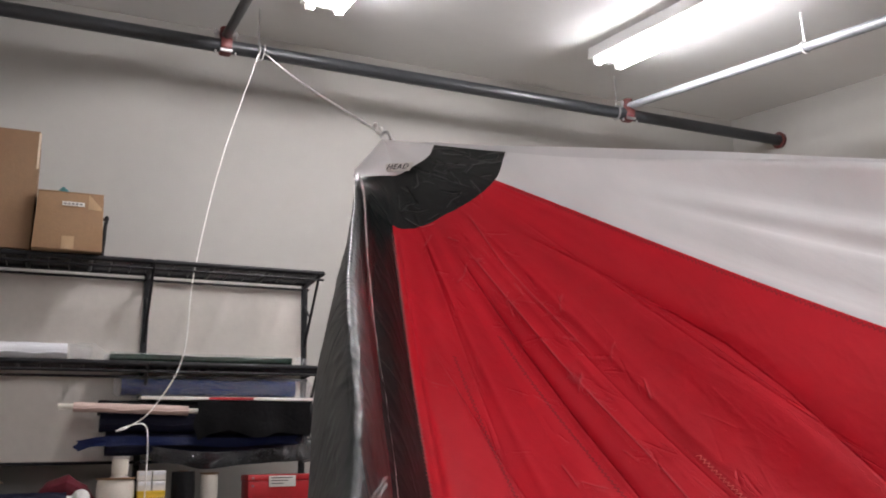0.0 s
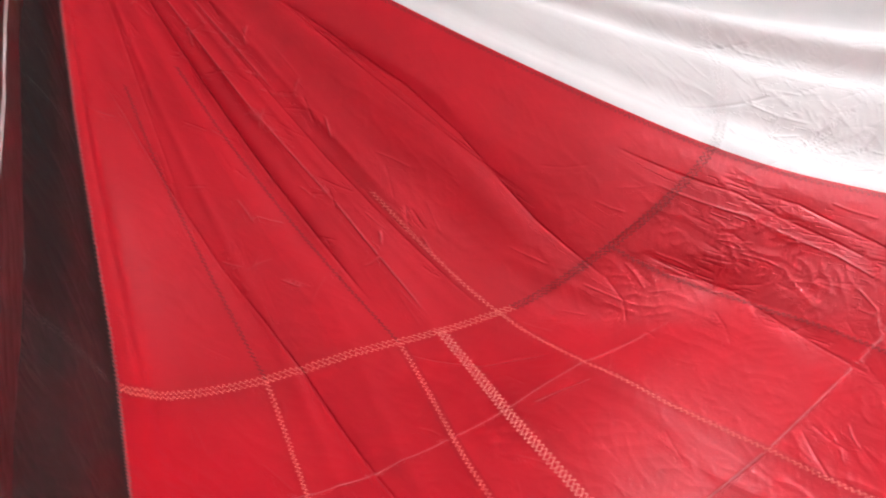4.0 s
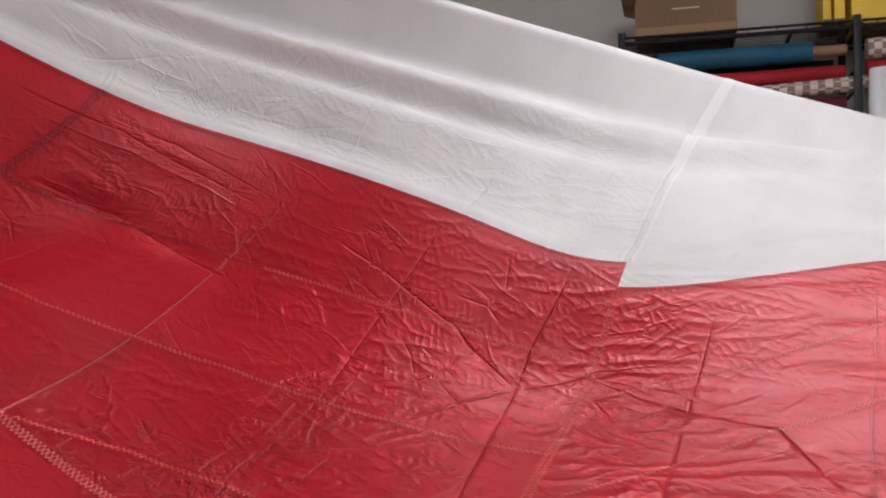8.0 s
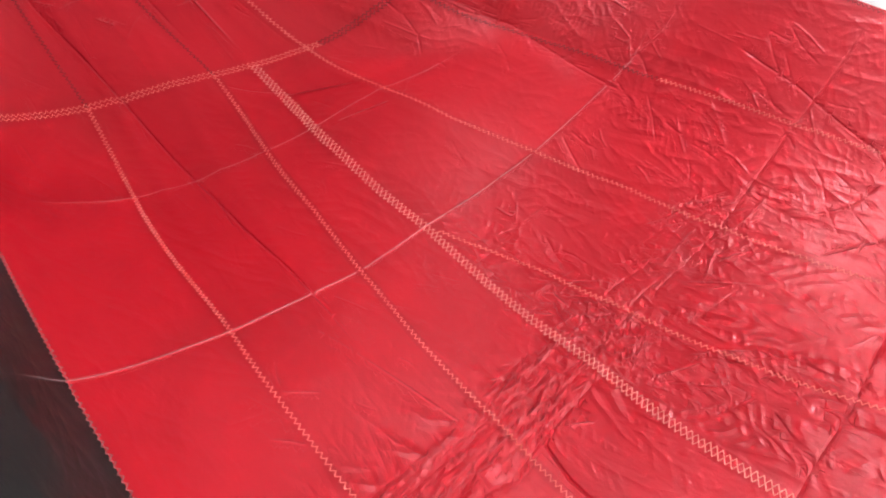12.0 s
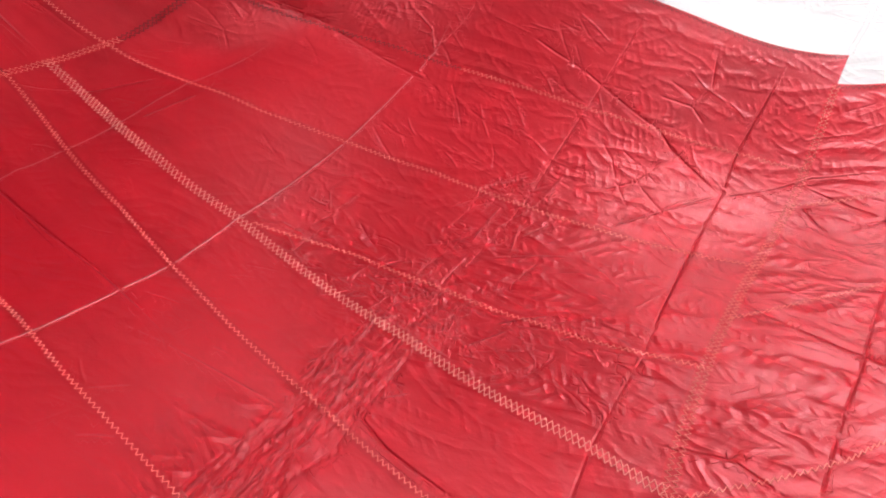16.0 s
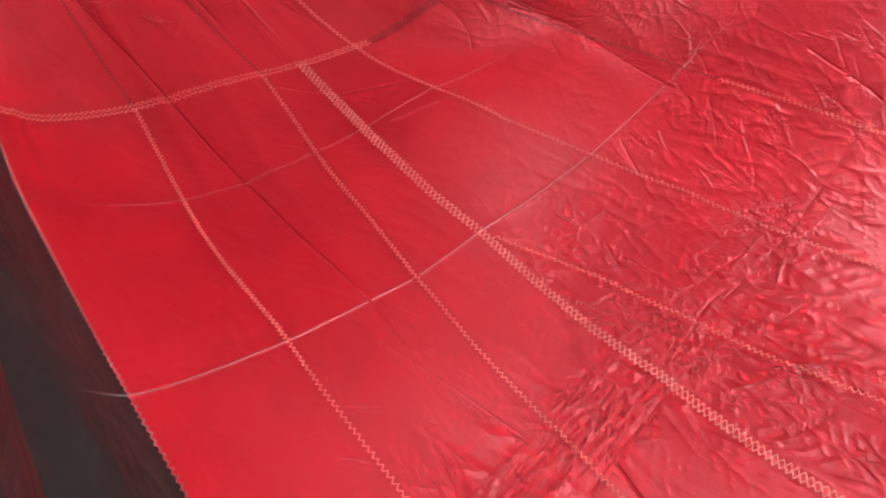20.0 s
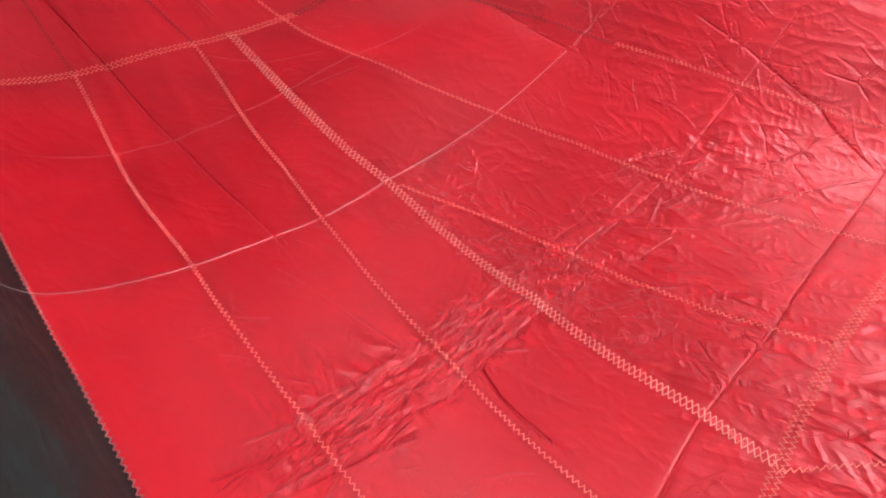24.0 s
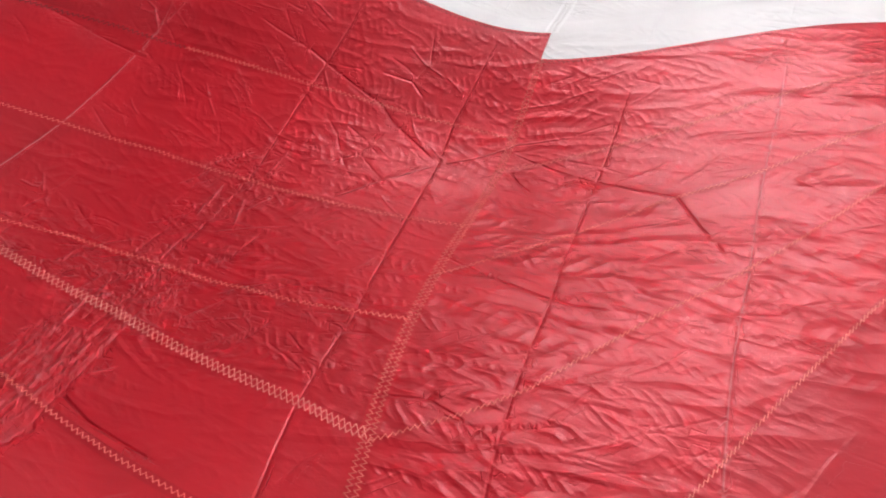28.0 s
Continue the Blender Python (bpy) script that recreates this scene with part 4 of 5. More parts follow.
ROW = "pale red zigzag stitching along a seam"
for curve, v0, v1 in ((V1, 1, 2), (V2, 1, 2), (V4, 0.8, 2), (V5, 1.5, 2), (V3B, 1.47, 2), (S3, 2, VMAX), (S3B, 2, VMAX), (S4, 2, 2.6), (S5, 2, 2.44)):
    stitch_down(curve, v0, v1, THREAD_PINK, ROW)
for curve, v0 in ((((0.165, 0.2), (0.6, 1.0)), 0.62), (((0.33, 0.38), (0.6, 1.0)), 0.6)):
    stitch_down(curve, v0, 1.0, THREAD_RED, "dark red zigzag stitching along a seam", 0.0, 0.0024)
# upper stretch of the same pale seam, its shade put into darker thread
stitch_down(V5, 1.0, 1.5, THREAD_RED, "dark red zigzag stitching along a seam", 0.0, 0.0030)
for shift in (-0.0036, 0.0036):
    stitch_down(V3, 1.0, 2.0, THREAD_PALE, "pale zigzag stitching in two rows", shift, 0.0034)
for shift in (-0.0032, 0.0032):
    stitch_across(0.0, 0.6, 1.0, THREAD_PINK, ROW, shift)
    # right end of this row: thread coloured dark for missing sheen
    stitch_across(0.6, 1.0, 1.0, THREAD_RED, "dark red zigzag stitching along a seam", shift)
    stitch_across(0.0, 0.95, 2.0, THREAD_PINK, ROW, shift)
    for u0, u1 in ((-0.55, -0.33), (-0.21, -0.02)):
        way = np.linspace(u0, u1, 120)
        zigzag(way, np.interp(way, (-0.6, -0.376, -0.30, -0.197, -0.14, -0.05, 0.0), (1.31, 1.20, 1.146, 1.066, 0.99, 1.0, 1.0)) + shift, 0.0, 0.0020, 0.0070,
               THREAD_GREY, "grey zigzag stitching across black cloth", 0.0002)
stitch_down(((0.0, 0.0), (0.4, 2.0)), 0.42, 1.95, THREAD_MAROON, "maroon zigzag stitching on the black edge", -0.002, 0.0042)
stitch_down(((-0.15, -0.17), (0.7, 1.9)), 0.8, 1.9, THREAD_GREY, "grey zigzag stitching down the pleat", 0.0, 0.004, 0.012)
stitch_down(((1.0, 1.0), (0.4, 2.0)), 0.42, 2.0, THREAD_RED, "dark red zigzag stitching beside the white", -0.006, 0.0028)
stitch_down(((0.953, 0.953), (2.0, 3.0)), 2.0, VMAX, THREAD_RED, "dark red zigzag stitching beside the white", -0.006, 0.0028)
for v_at in (1.0, 2.0):
    for shift in (-0.004, 0.004):
        stitch_across(1.0, 1.58, v_at, THREAD_WHITE, "white zigzag stitching", shift)


# the printed label at the head
def head_label():
    u, v = 0.34, 0.280
    p = cloth_at(np.array([u]), np.array([v]), np.array([0.009]))[0]
    right = Vector(cloth_at(np.array([0.75]), np.array([v]), np.array([0.0]))[0] - cloth_at(np.array([0.2]), np.array([v]), np.array([0.0]))[0]).normalized()
    up = Vector(np.array(HEAD) - p)
    up = (up - right * up.dot(right)).normalized()
    right, up = (right * math.cos(0.62) - up * math.sin(0.62)), (up * math.cos(0.62) + right * math.sin(0.62))
    out = right.cross(up)
    place = Matrix((right, up, out)).transposed().to_4x4()
    place.translation = Vector(p)
    bm = box((-0.034, -0.010, -0.0006), (0.034, 0.010, 0.0006), 0.0003)
    bmesh.ops.transform(bm, matrix=place, verts=bm.verts)
    tag = part("label", bm, PAPER, sail, "white printed label")
    text = bpy.data.curves.new("print", "FONT")
    text.body, text.size, text.align_x, text.align_y = "HEAD", 0.019, "CENTER", "CENTER"
    text.extrude, text.space_character = 0.0003, 1.15
    holder = bpy.data.objects.new("print", text)
    me = bpy.data.meshes.new_from_object(holder)
    me.transform(Matrix.Translation((0, 0, 0.0012)))
    me.transform(Matrix.Translation(-Vector(HEAD)) @ place)
    me.materials.clear()
    me.materials.append(INK)
    bpy.data.objects.remove(holder)
    ob = new("print", me)
    ob.parent = tag
    return tagged(ob, "black printed letters")


head_label()
ring = [Vector(HEAD) + Vector((0.002 * k, 0.009 * math.cos(a), 0.008 + 0.010 * math.sin(a))) for k, a in enumerate(np.linspace(0, 2 * math.pi, 15))]
part("ring", tube(ring, 0.0035, 10, False), STEEL, sail, "small steel head ring")

# ---- the hoisting cord: over the pipe, one end to the head, one end down to the shelves
TOP = Vector((0.815, Y_PIPE, Z_PIPE))
cord = thing("halyard_cord", "thin white braided cord over the pipe, tied to the sail", "rope", tuple(TOP))
part("taut_end", tube(curve_points([Vector(HEAD) + Vector((0, 0.006, 0.016)), Vector(HEAD) * 0.5 + TOP * 0.5 + Vector((0, 0, -0.001)), TOP + Vector((0.02, -0.045, -0.02))], 14), 0.0030, 8), ROPE, cord)
part("knot", tube([Vector(HEAD) + Vector((0.004 * math.sin(a * 0.5), 0.016 + 0.006 * math.cos(a) + 0.002 * a, 0.022 + 0.006 * math.sin(a) + 0.002 * a)) for a in np.linspace(0, 9, 30)], 0.0045, 7), ROPE, cord)
part("wrap", tube([TOP + Vector((0.012 * a / 3, -0.041 * math.cos(a), 0.041 * math.sin(a))) for a in np.linspace(-0.6, 9.5, 48)], 0.0030, 7), ROPE, cord)
hang = [(0.805, 4.14, 3.55), (0.633, 4.1, 2.93), (0.527, 4.06, 2.36), (0.49, 4.0, 1.97), (0.375, 3.98, 1.745), (0.28, 3.97, 1.665), (0.23, 3.97, 1.648), (0.29, 3.97, 1.672), (0.345, 3.97, 1.672),
        (0.36, 3.97, 1.6), (0.36, 3.96, 1.4), (0.352, 3.95, 1.1), (0.35, 3.95, 0.6), (0.35, 3.95, 0.02)]
part("loose_end", tube(curve_points(hang, 10), 0.0030, 8), ROPE, cord)


# ---- north shelves: black wire decks on cantilever uprights
def wire_deck(x0, x1, y0, y1, z, rows, crosses, label, group):
    """A wire shelf deck: two rails, long wires, cross bars."""
    d = thing("wire_shelf", label, "shelf", (x0, y1, z), group)
    for y in (y0, y1):
        part("rail", tube([(x0, y, z), (x1, y, z)], 0.0125, 10), BLACK_BEAM, d)
        part("lower_rail", tube([(x0, y, z - 0.032), (x1, y, z - 0.032)], 0.006, 8), BLACK_BEAM, d)
    for x in (x0, x1):
        part("end_rail", tube([(x, y0, z), (x, y1, z)], 0.009, 10), BLACK_BEAM, d)
    for i in range(rows):
        y = y0 + (y1 - y0) * (i + 1) / (rows + 1)
        part("wire", tube([(x0, y, z + 0.004), (x1, y, z + 0.004)], 0.0028, 6), BLACK_WIRE, d)
    for i in range(crosses):
        x = x0 + (x1 - x0) * (i + 1) / (crosses + 1)
        part("cross_bar", tube([(x, y0, z - 0.004), (x, y1, z - 0.004)], 0.009 if i % 3 == 2 else 0.003, 8), BLACK_WIRE, d)
    return d


def upright(x, y, z0, z1, reach, label, group, arms):
    """A wall upright with slanting arms that carry the decks."""
    u = thing("shelf_upright", label, "shelf post", (x, y, z0), group)
    part("post", box((x - 0.014, y - 0.03, z0), (x + 0.014, y, z1), 0.003), BLACK_BEAM, u)
    for z, low in arms:
        part("arm", tube([(x, y - 0.01, z - 0.02), (x, y - reach, z - 0.012)], 0.009, 8), BLACK_BEAM, u)
        if low:
            part("brace", tube([(x, y - reach + 0.004, z - 0.012), (x, y - 0.015, low)], 0.007, 8), BLACK_BEAM, u)
            part("strut", tube([(x, y - 0.015, (z + low) / 2 + 0.06), (x, y - reach * 0.45, low + (z - low) * 0.42)], 0.005, 6), BLACK_BEAM, u)
    return u


NS = "north shelf decks"
for x0, x1 in ((-0.43, 0.345), (0.355, 1.14)):
    wire_deck(x0, x1, 4.05, 4.32, 2.4, 11, 8, "black wire shelf deck against the wall", NS)
    wire_deck(x0, x1, 4.05, 4.32, 1.94, 11, 8, "black wire shelf deck loaded with wrapped cloth", NS)
for x in (-0.42, 0.35, 1.12):
    upright(x, 4.345, 0.0, 2.42, 0.29, "black steel shelf upright with slanting braces", "north shelf uprights",
            ((2.4, 2.06), (1.94, 1.62), (1.775, None), (1.63, None), (1.535, None)))

# backing cloth pinned behind the decks
bm = bmesh.new()
nx, nz = 90, 36
grid = [[bm.verts.new((-0.44 + 1.57 * i / nx, 4.349 - 0.006 - 0.018 * crest(np.array([i * 0.11 + 0.05 * j]), np.array([0.3 + j * 0.01]), 2)[0] * min(1, j / 6), 2.37 - 0.85 * j / nz))
         for i in range(nx + 1)] for j in range(nz + 1)]
for j in range(nz):
    for i in range(nx):
        bm.faces.new((grid[j][i], grid[j + 1][i], grid[j + 1][i + 1], grid[j][i + 1]))
backing = thing("backing_cloth", "off-white cloth hanging in soft folds behind the shelves", "cloth", (0.35, 4.349, 1.52))
part("sheet", bm, SHEET, backing)
part("bottom_bar", tube([(-0.44, 4.33, 1.522), (1.13, 4.33, 1.522)], 0.007, 8), BLACK_BEAM, backing, "thin dark bar in the hem")


def cardboard_box(x0, x1, y0, y1, z0, z1, mat, label, open_top=False, turn=0.0):
    b = thing("cardboard_box", label, "box", ((x0 + x1) / 2, (y0 + y1) / 2, z0), "cardboard boxes")
    if not open_top:
        bm = box((x0, y0, z0), (x1, y1, z1), 0.006)
        for v in bm.verts:
            f = grain(np.array([v.co.x * 9 + 3]), np.array([v.co.z * 9 + v.co.y * 5]))[0] - 0.5
            v.co += Vector((f, f, 0)) * 0.012
        part("carton", bm, mat, b)
        mid = (x0 + x1) / 2
        part("flap", box((x0 + 0.004, y0 + 0.003, z1 + 0.0005), (x1 - 0.004, (y0 + y1) / 2 - 0.002, z1 + 0.004), 0.001), mat, b)
        part("flap", box((x0 + 0.004, (y0 + y1) / 2 + 0.002, z1 + 0.0005), (x1 - 0.004, y1 - 0.003, z1 + 0.0045), 0.001), mat, b)
        part("tape", box((mid - 0.025, y0 - 0.0012, z0 + 0.002), (mid + 0.025, y0 - 0.0002, z0 + 0.06), 0.0003), TAPE_CLEAR, b, "shiny strip of packing tape")
    else:
        t = 0.005
        part("base", box((x0, y0, z0), (x1, y1, z0 + t), 0.001), mat, b)
        for a, c in (((x0, y0), (x0 + t, y1)), ((x1 - t, y0), (x1, y1)), ((x0 + t, y0), (x1 - t, y0 + t)), ((x0 + t, y1 - t), (x1 - t, y1))):
            part("side", box((*a, z0), (*c, z1), 0.001), mat, b)
    return b


tall = cardboard_box(-0.468, -0.16, 4.05, 4.32, 2.416, 2.95, CARDBOARD_DARK, "tall brown cardboard carton on the wire shelf")
part("edge", box((-0.168, 4.046, 2.78), (-0.158, 4.0495, 2.945), 0.001), CARDBOARD_EDGE, tall, "torn pale carton edge")
for i, (dx, w, h) in enumerate(((0.0, 0.012, 0.02), (0.02, 0.03, 0.006), (0.055, 0.014, 0.014), (0.075, 0.025, 0.006), (0.11, 0.03, 0.022), (0.145, 0.012, 0.008))):
    part("marking", box((-0.40 + dx, 4.0485, 2.70 + 0.01 * math.sin(i * 2)), (-0.40 + dx + w, 4.0496, 2.70 + h * 0.4 + 0.01 * math.sin(i * 2)), 0), INK, tall, "faint handwritten mark")
short = cardboard_box(-0.155, 0.12, 4.0, 4.28, 2.416, 2.672, CARDBOARD, "squat taped cardboard carton bulging on the wire shelf")
part("sticker", box((-0.05, 3.997, 2.612), (0.04, 3.9988, 2.63), 0.0003), PAPER, short, "white paper sticker")
for i in range(5):
    part("print", box((-0.045 + 0.016 * i, 3.9955, 2.618), (-0.034 + 0.016 * i, 3.9968, 2.624), 0), INK, short, "unreadable dark print")
part("tape", box((0.055, 3.9975, 2.60), (0.11, 3.9992, 2.665), 0.0003), TAPE_CLEAR, short, "glossy wrinkled tape on a corner")
foil = thing("plastic_pouch", "teal plastic pouch peaking up behind the carton", "pouch", (-0.05, 4.2, 2.677))
part("pouch", tube([(-0.055, 4.2, 2.678), (-0.05, 4.2, 2.70), (-0.05, 4.2, 2.727), (-0.053, 4.2, 2.755)], [0.048, 0.05, 0.03, 0.003], 9, True, 0.2, 3), TEAL_FOIL, foil)
strap = thing("webbing_strap", "black webbing strap hanging off the carton", "strap", (0.128, 4.1, 2.416))
part("strap", tube(curve_points([(0.127, 4.1, 2.585), (0.139, 4.1, 2.60), (0.133, 4.1, 2.55), (0.132, 4.1, 2.49), (0.128, 4.1, 2.42)], 6), 0.009, 6), BLACK_CLOTH, strap)


def bolt_of_cloth(a, b, radius, mat, label, core=None, flat=1.0, core_out=0.05, wobble=0.05, seed=1, film=False, group="bolts of cloth"):
    """A roll of cloth on a tube: a lumpy roll with a loose outer edge, and the core's ends."""
    a, b = Vector(a), Vector(b)
    way = (b - a).normalized()
    r = thing("cloth_roll", label, "cloth roll", tuple(Vector(((a.x + b.x) / 2, (a.y + b.y) / 2, min(a.z, b.z) - radius * flat))), group)
    bm = bmesh.new()
    n = 22
    pts = [a + (b - a) * (i / n) for i in range(n + 1)]
    rng = random.Random(seed)
    radii = [radius * (1 + wobble * (rng.random() - 0.5) + 0.3 * wobble * math.sin(i * 0.9 + seed)) for i in range(n + 1)]
    add_tube(bm, pts, radii, 22, True, wobble * 0.3, seed)
    for v in bm.verts:
        c = a + way * (v.co - a).dot(way)
        v.co = c + Vector(((v.co - c).x, (v.co - c).y, (v.co - c).z * flat))
    part("roll", bm, mat, r)
    side = way.cross(Vector((0, 0, 1))).normalized() * -1
    if side.y > 0 and abs(way.x) > 0.5:
        side = -side
    lip = [a + way * ((b - a).length * i / 10) + side * (radius * 1.01) + Vector((0, 0, -radius * flat * 0.25 - 0.004 * math.sin(i * 1.7 + seed))) for i in range(11)]
    part("loose_edge", tube(lip, 0.0035, 6), mat, r)
    if core:
        for end, sign in ((a, -1), (b, 1)):
            e = end + way * (core_out * sign)
            part("core", tube([end, e, e - way * (0.03 * sign)], [radius * 0.55, radius * 0.55, radius * 0.42], 14, False), core, r, "cardboard core tube")
    if film:
        bm = bmesh.new()
        add_tube(bm, [a - way * 0.03] + pts + [b + way * 0.06, b + way * 0.1], [radius * 0.7] + [q * 1.12 for q in radii] + [radius * 0.9, radius * 0.55], 18, False, 0.22, seed + 5)
        part("film", bm, PLASTIC_FILM, r, "crinkled clear plastic film")
    return r


bolt_of_cloth((-0.44, 4.14, 1.992), (0.02, 4.14, 1.992), 0.037, ROLL_WHITE, "white cloth roll in crinkled clear film on the deck", wobble=0.06, seed=2, film=True)
loose = thing("plastic_wrap", "crumpled end of clear plastic film on the deck", "plastic wrap", (0.1, 4.12, 1.956))
part("film", tube([(0.03, 4.13, 1.99), (0.07, 4.13, 2.0), (0.12, 4.12, 1.995), (0.17, 4.12, 1.975), (0.2, 4.12, 1.965)], [0.03, 0.045, 0.038, 0.02, 0.01], 14, True, 0.5, 8), PLASTIC_FILM, loose)
pack = thing("cloth_pack", "dark green folded cloth in clear film on the deck", "folded cloth", (0.6, 4.15, 1.953))
bm = box((0.19, 4.07, 1.955), (1.0, 4.26, 1.985), 0.008)
bmesh.ops.subdivide_edges(bm, edges=bm.edges, cuts=5, use_grid_fill=True)
for v in bm.verts:
    v.co.z += 0.008 * (grain(np.array([v.co.x * 22]), np.array([v.co.y * 22]))[0] - 0.4) if v.co.z > 1.97 else 0
part("fold", bm, GREEN_PACK, pack)
bm = tube([(0.17, 4.14, 1.972)] + [(0.2 + 0.08 * i, 4.14, 1.974) for i in range(11)] + [(1.05, 4.14, 1.972), (1.09, 4.14, 1.975)], [0.012] + [0.028] * 11 + [0.03, 0.022], 14, False, 0.3, 12)
part("film", bm, PLASTIC_FILM, pack, "crinkled clear plastic film")

bolt_of_cloth((0.25, 4.16, 1.848), (1.03, 4.16, 1.848), 0.046, BLUE_FILM, "royal blue cloth roll wrapped in shiny film", wobble=0.12, seed=4, film=True, flat=0.9)
board = thing("board", "thin white board with a red streak on the shelf arms", "board", (0.68, 4.14, 1.786))
part("panel", box((0.33, 4.06, 1.787), (1.1, 4.25, 1.801), 0.002), PAPER, board)
part("streak", box((0.62, 4.0585, 1.788), (0.82, 4.0596, 1.7995), 0.0), RED_CLOTH, board, "red painted streak")
bolt_of_cloth((0.16, 4.12, 1.752), (0.6, 4.12, 1.752), 0.032, BLACK_CLOTH, "black cloth roll lying on the shelf arms", wobble=0.08, seed=6)
bolt_of_cloth((0.06, 4.05, 1.752), (0.53, 4.05, 1.738), 0.021, PINK, "pale pink cloth roll on a white tube", core=CREAM, core_out=0.06, wobble=0.1, seed=7)
bolt_of_cloth((0.17, 4.1, 1.69), (0.6, 4.1, 1.685), 0.042, NAVY, "navy cloth roll sagging on the shelf arms", wobble=0.1, seed=9)
bolt_of_cloth((0.58, 4.1, 1.71), (1.1, 4.1, 1.71), 0.075, BLACK_CLOTH, "thick black cloth roll on the shelf arms", wobble=0.05, seed=10)
bolt_of_cloth((0.2, 4.12, 1.60), (1.08, 4.12, 1.60), 0.05, NAVY, "long navy cloth roll on the shelf arms", wobble=0.1, seed=13)


def draped_sheet(name, label, category, points, depth, mat, seed):
    """A soft hanging cloth: a line across, let down unevenly."""
    t = thing(name, label, category, tuple(points[len(points) // 2]))
    line = curve_points(points, 8)
    bm = bmesh.new()
    rows = []
    for j in range(9):
        f = j / 8
        rows.append([bm.verts.new(p + Vector((0.01 * math.sin(j + i * 0.4), -0.012 * math.sin(i * 0.7 + seed) * f - 0.01 * f, -depth * f * (0.55 + 0.45 * grain(np.array([i * 0.23 + seed]), np.array([0.5]))[0]))))
                     for i, p in enumerate(line)])
    for a, b in zip(rows, rows[1:]):
        for i in range(len(line) - 1):
            bm.faces.new((a[i], b[i], b[i + 1], a[i + 1]))
    bmesh.ops.solidify(bm, geom=bm.faces[:], thickness=0.003)
    part("sheet", bm, mat, t)
    return t


draped_sheet("cloth_piece", "royal blue cloth end trailing off the rolls", "cloth", [(0.08, 4.06, 1.612), (0.2, 4.05, 1.63), (0.45, 4.05, 1.625), (0.8, 4.05, 1.62), (1.02, 4.05, 1.63)], 0.05, BLUE, 2)
draped_sheet("cloth_piece", "black cloth hanging in a loose fold off its roll", "cloth", [(0.56, 4.015, 1.778), (0.7, 4.012, 1.784), (0.9, 4.012, 1.782), (1.08, 4.015, 1.775)], 0.20, BLACK_CLOTH, 4)
draped_sheet("plastic_sheet", "black plastic sheeting drooping under the rolls", "plastic sheet", [(0.38, 4.04, 1.585), (0.6, 4.03, 1.56), (0.85, 4.03, 1.57), (1.1, 4.04, 1.60)], 0.09, BLACK_FILM, 5)
draped_sheet("plastic_bag", "crumpled clear plastic bag hanging at the upright", "plastic bag", [(1.03, 4.02, 1.64), (1.07, 4.02, 1.645), (1.11, 4.02, 1.64)], 0.17, PLASTIC_FILM, 9)

# ---- the storage rack under the shelves
rack = thing("storage_rack", "dark grey plastic rack of open bins under the shelves", "rack", (0.35, 4.1, 0.0))
part("top", box((-0.49, 3.94, 1.325), (1.16, 4.345, 1.345), 0.004), GREY_BIN, rack)
for z in (1.255, 1.13, 0.98, 0.83, 0.68, 0.4, 0.1):
    part("shelf", box((-0.49, 3.95, z), (1.16, 4.345, z + 0.012), 0.003), GREY_BIN, rack)
    part("lip", box((-0.49, 3.938, z), (1.16, 3.949, z + 0.03), 0.003), GREY_BIN, rack)
for x in (-0.485, -0.13, 0.14, 0.525, 0.86, 1.145):
    part("post", box((x - 0.012, 3.936, 0.0), (x + 0.012, 3.96, 1.324), 0.004), GREY_BIN, rack)
# closing sheet; the depth of shade behind the bins is in its colour
part("back", box((-0.49, 4.33, 0.0), (1.16, 4.343, 1.32), 0.002), DARK_GAP, rack, "back sheet coloured dark for the shade in the bins")


def spool(x, y, z, r, h, thread, flange, label, group="thread spools"):
    s = thing("spool", label, "spool", (x, y, z), group)
    part("core", tube([(x, y, z), (x, y, z + 0.006), (x, y, z + 0.007), (x, y, z + h - 0.007), (x, y, z + h - 0.006), (x, y, z + h)],
                      [r * 1.0, r * 1.0, r * 0.6, r * 0.6, r * 1.0, r * 1.0], 24), flange, s, "round end flanges")
    part("thread", tube([(x, y, z + 0.009), (x, y, z + 0.02), (x, y, z + h * 0.5), (x, y, z + h - 0.02), (x, y, z + h - 0.009)], [r * 0.86, r * 0.92, r * 0.94, r * 0.92, r * 0.86], 24), thread, s, "wound thread")
    return s


spool(0.25, 4.04, 1.346, 0.082, 0.112, CREAM, CARDBOARD, "large cream thread spool with wooden flanges on the rack")
spool(0.262, 4.04, 1.459, 0.036, 0.085, CREAM, PAPER, "white thread cone standing on a large spool")
spool(0.635, 4.05, 1.346, 0.04, 0.125, CREAM, CARDBOARD_DARK, "cream thread spool on the rack")
spool(-0.3, 4.08, 1.346, 0.12, 0.105, BLACK_CLOTH, CARDBOARD, "black cord reel with wooden flange on the rack")
for x, z, mat in ((0.19, 1.268, CREAM), (0.225, 1.268, PAPER), (0.27, 1.268, BLACK_CLOTH), (0.385, 1.268, CREAM), (0.43, 1.268, STEEL), (0.27, 1.143, PAPER), (-0.05, 1.268, CREAM), (0.62, 1.268, PAPER)):
    spool(x, 4.0, z, 0.017, 0.045, mat, PAPER, "small thread spool in a bin", "small spools")
for x in (0.333, 0.391):
    for z in (1.402, 1.444):
        b = thing("small_box", "small white card box stacked on the rack", "box", (x + 0.028, 4.03, z), "white boxes")
        part("carton", box((x, 4.0, z), (x + 0.055, 4.07, z + 0.04), 0.003), PAPER, b)
        part("flap", box((x + 0.002, 3.9985, z + 0.022), (x + 0.053, 3.9998, z + 0.038), 0.0004), ROLL_WHITE, b)
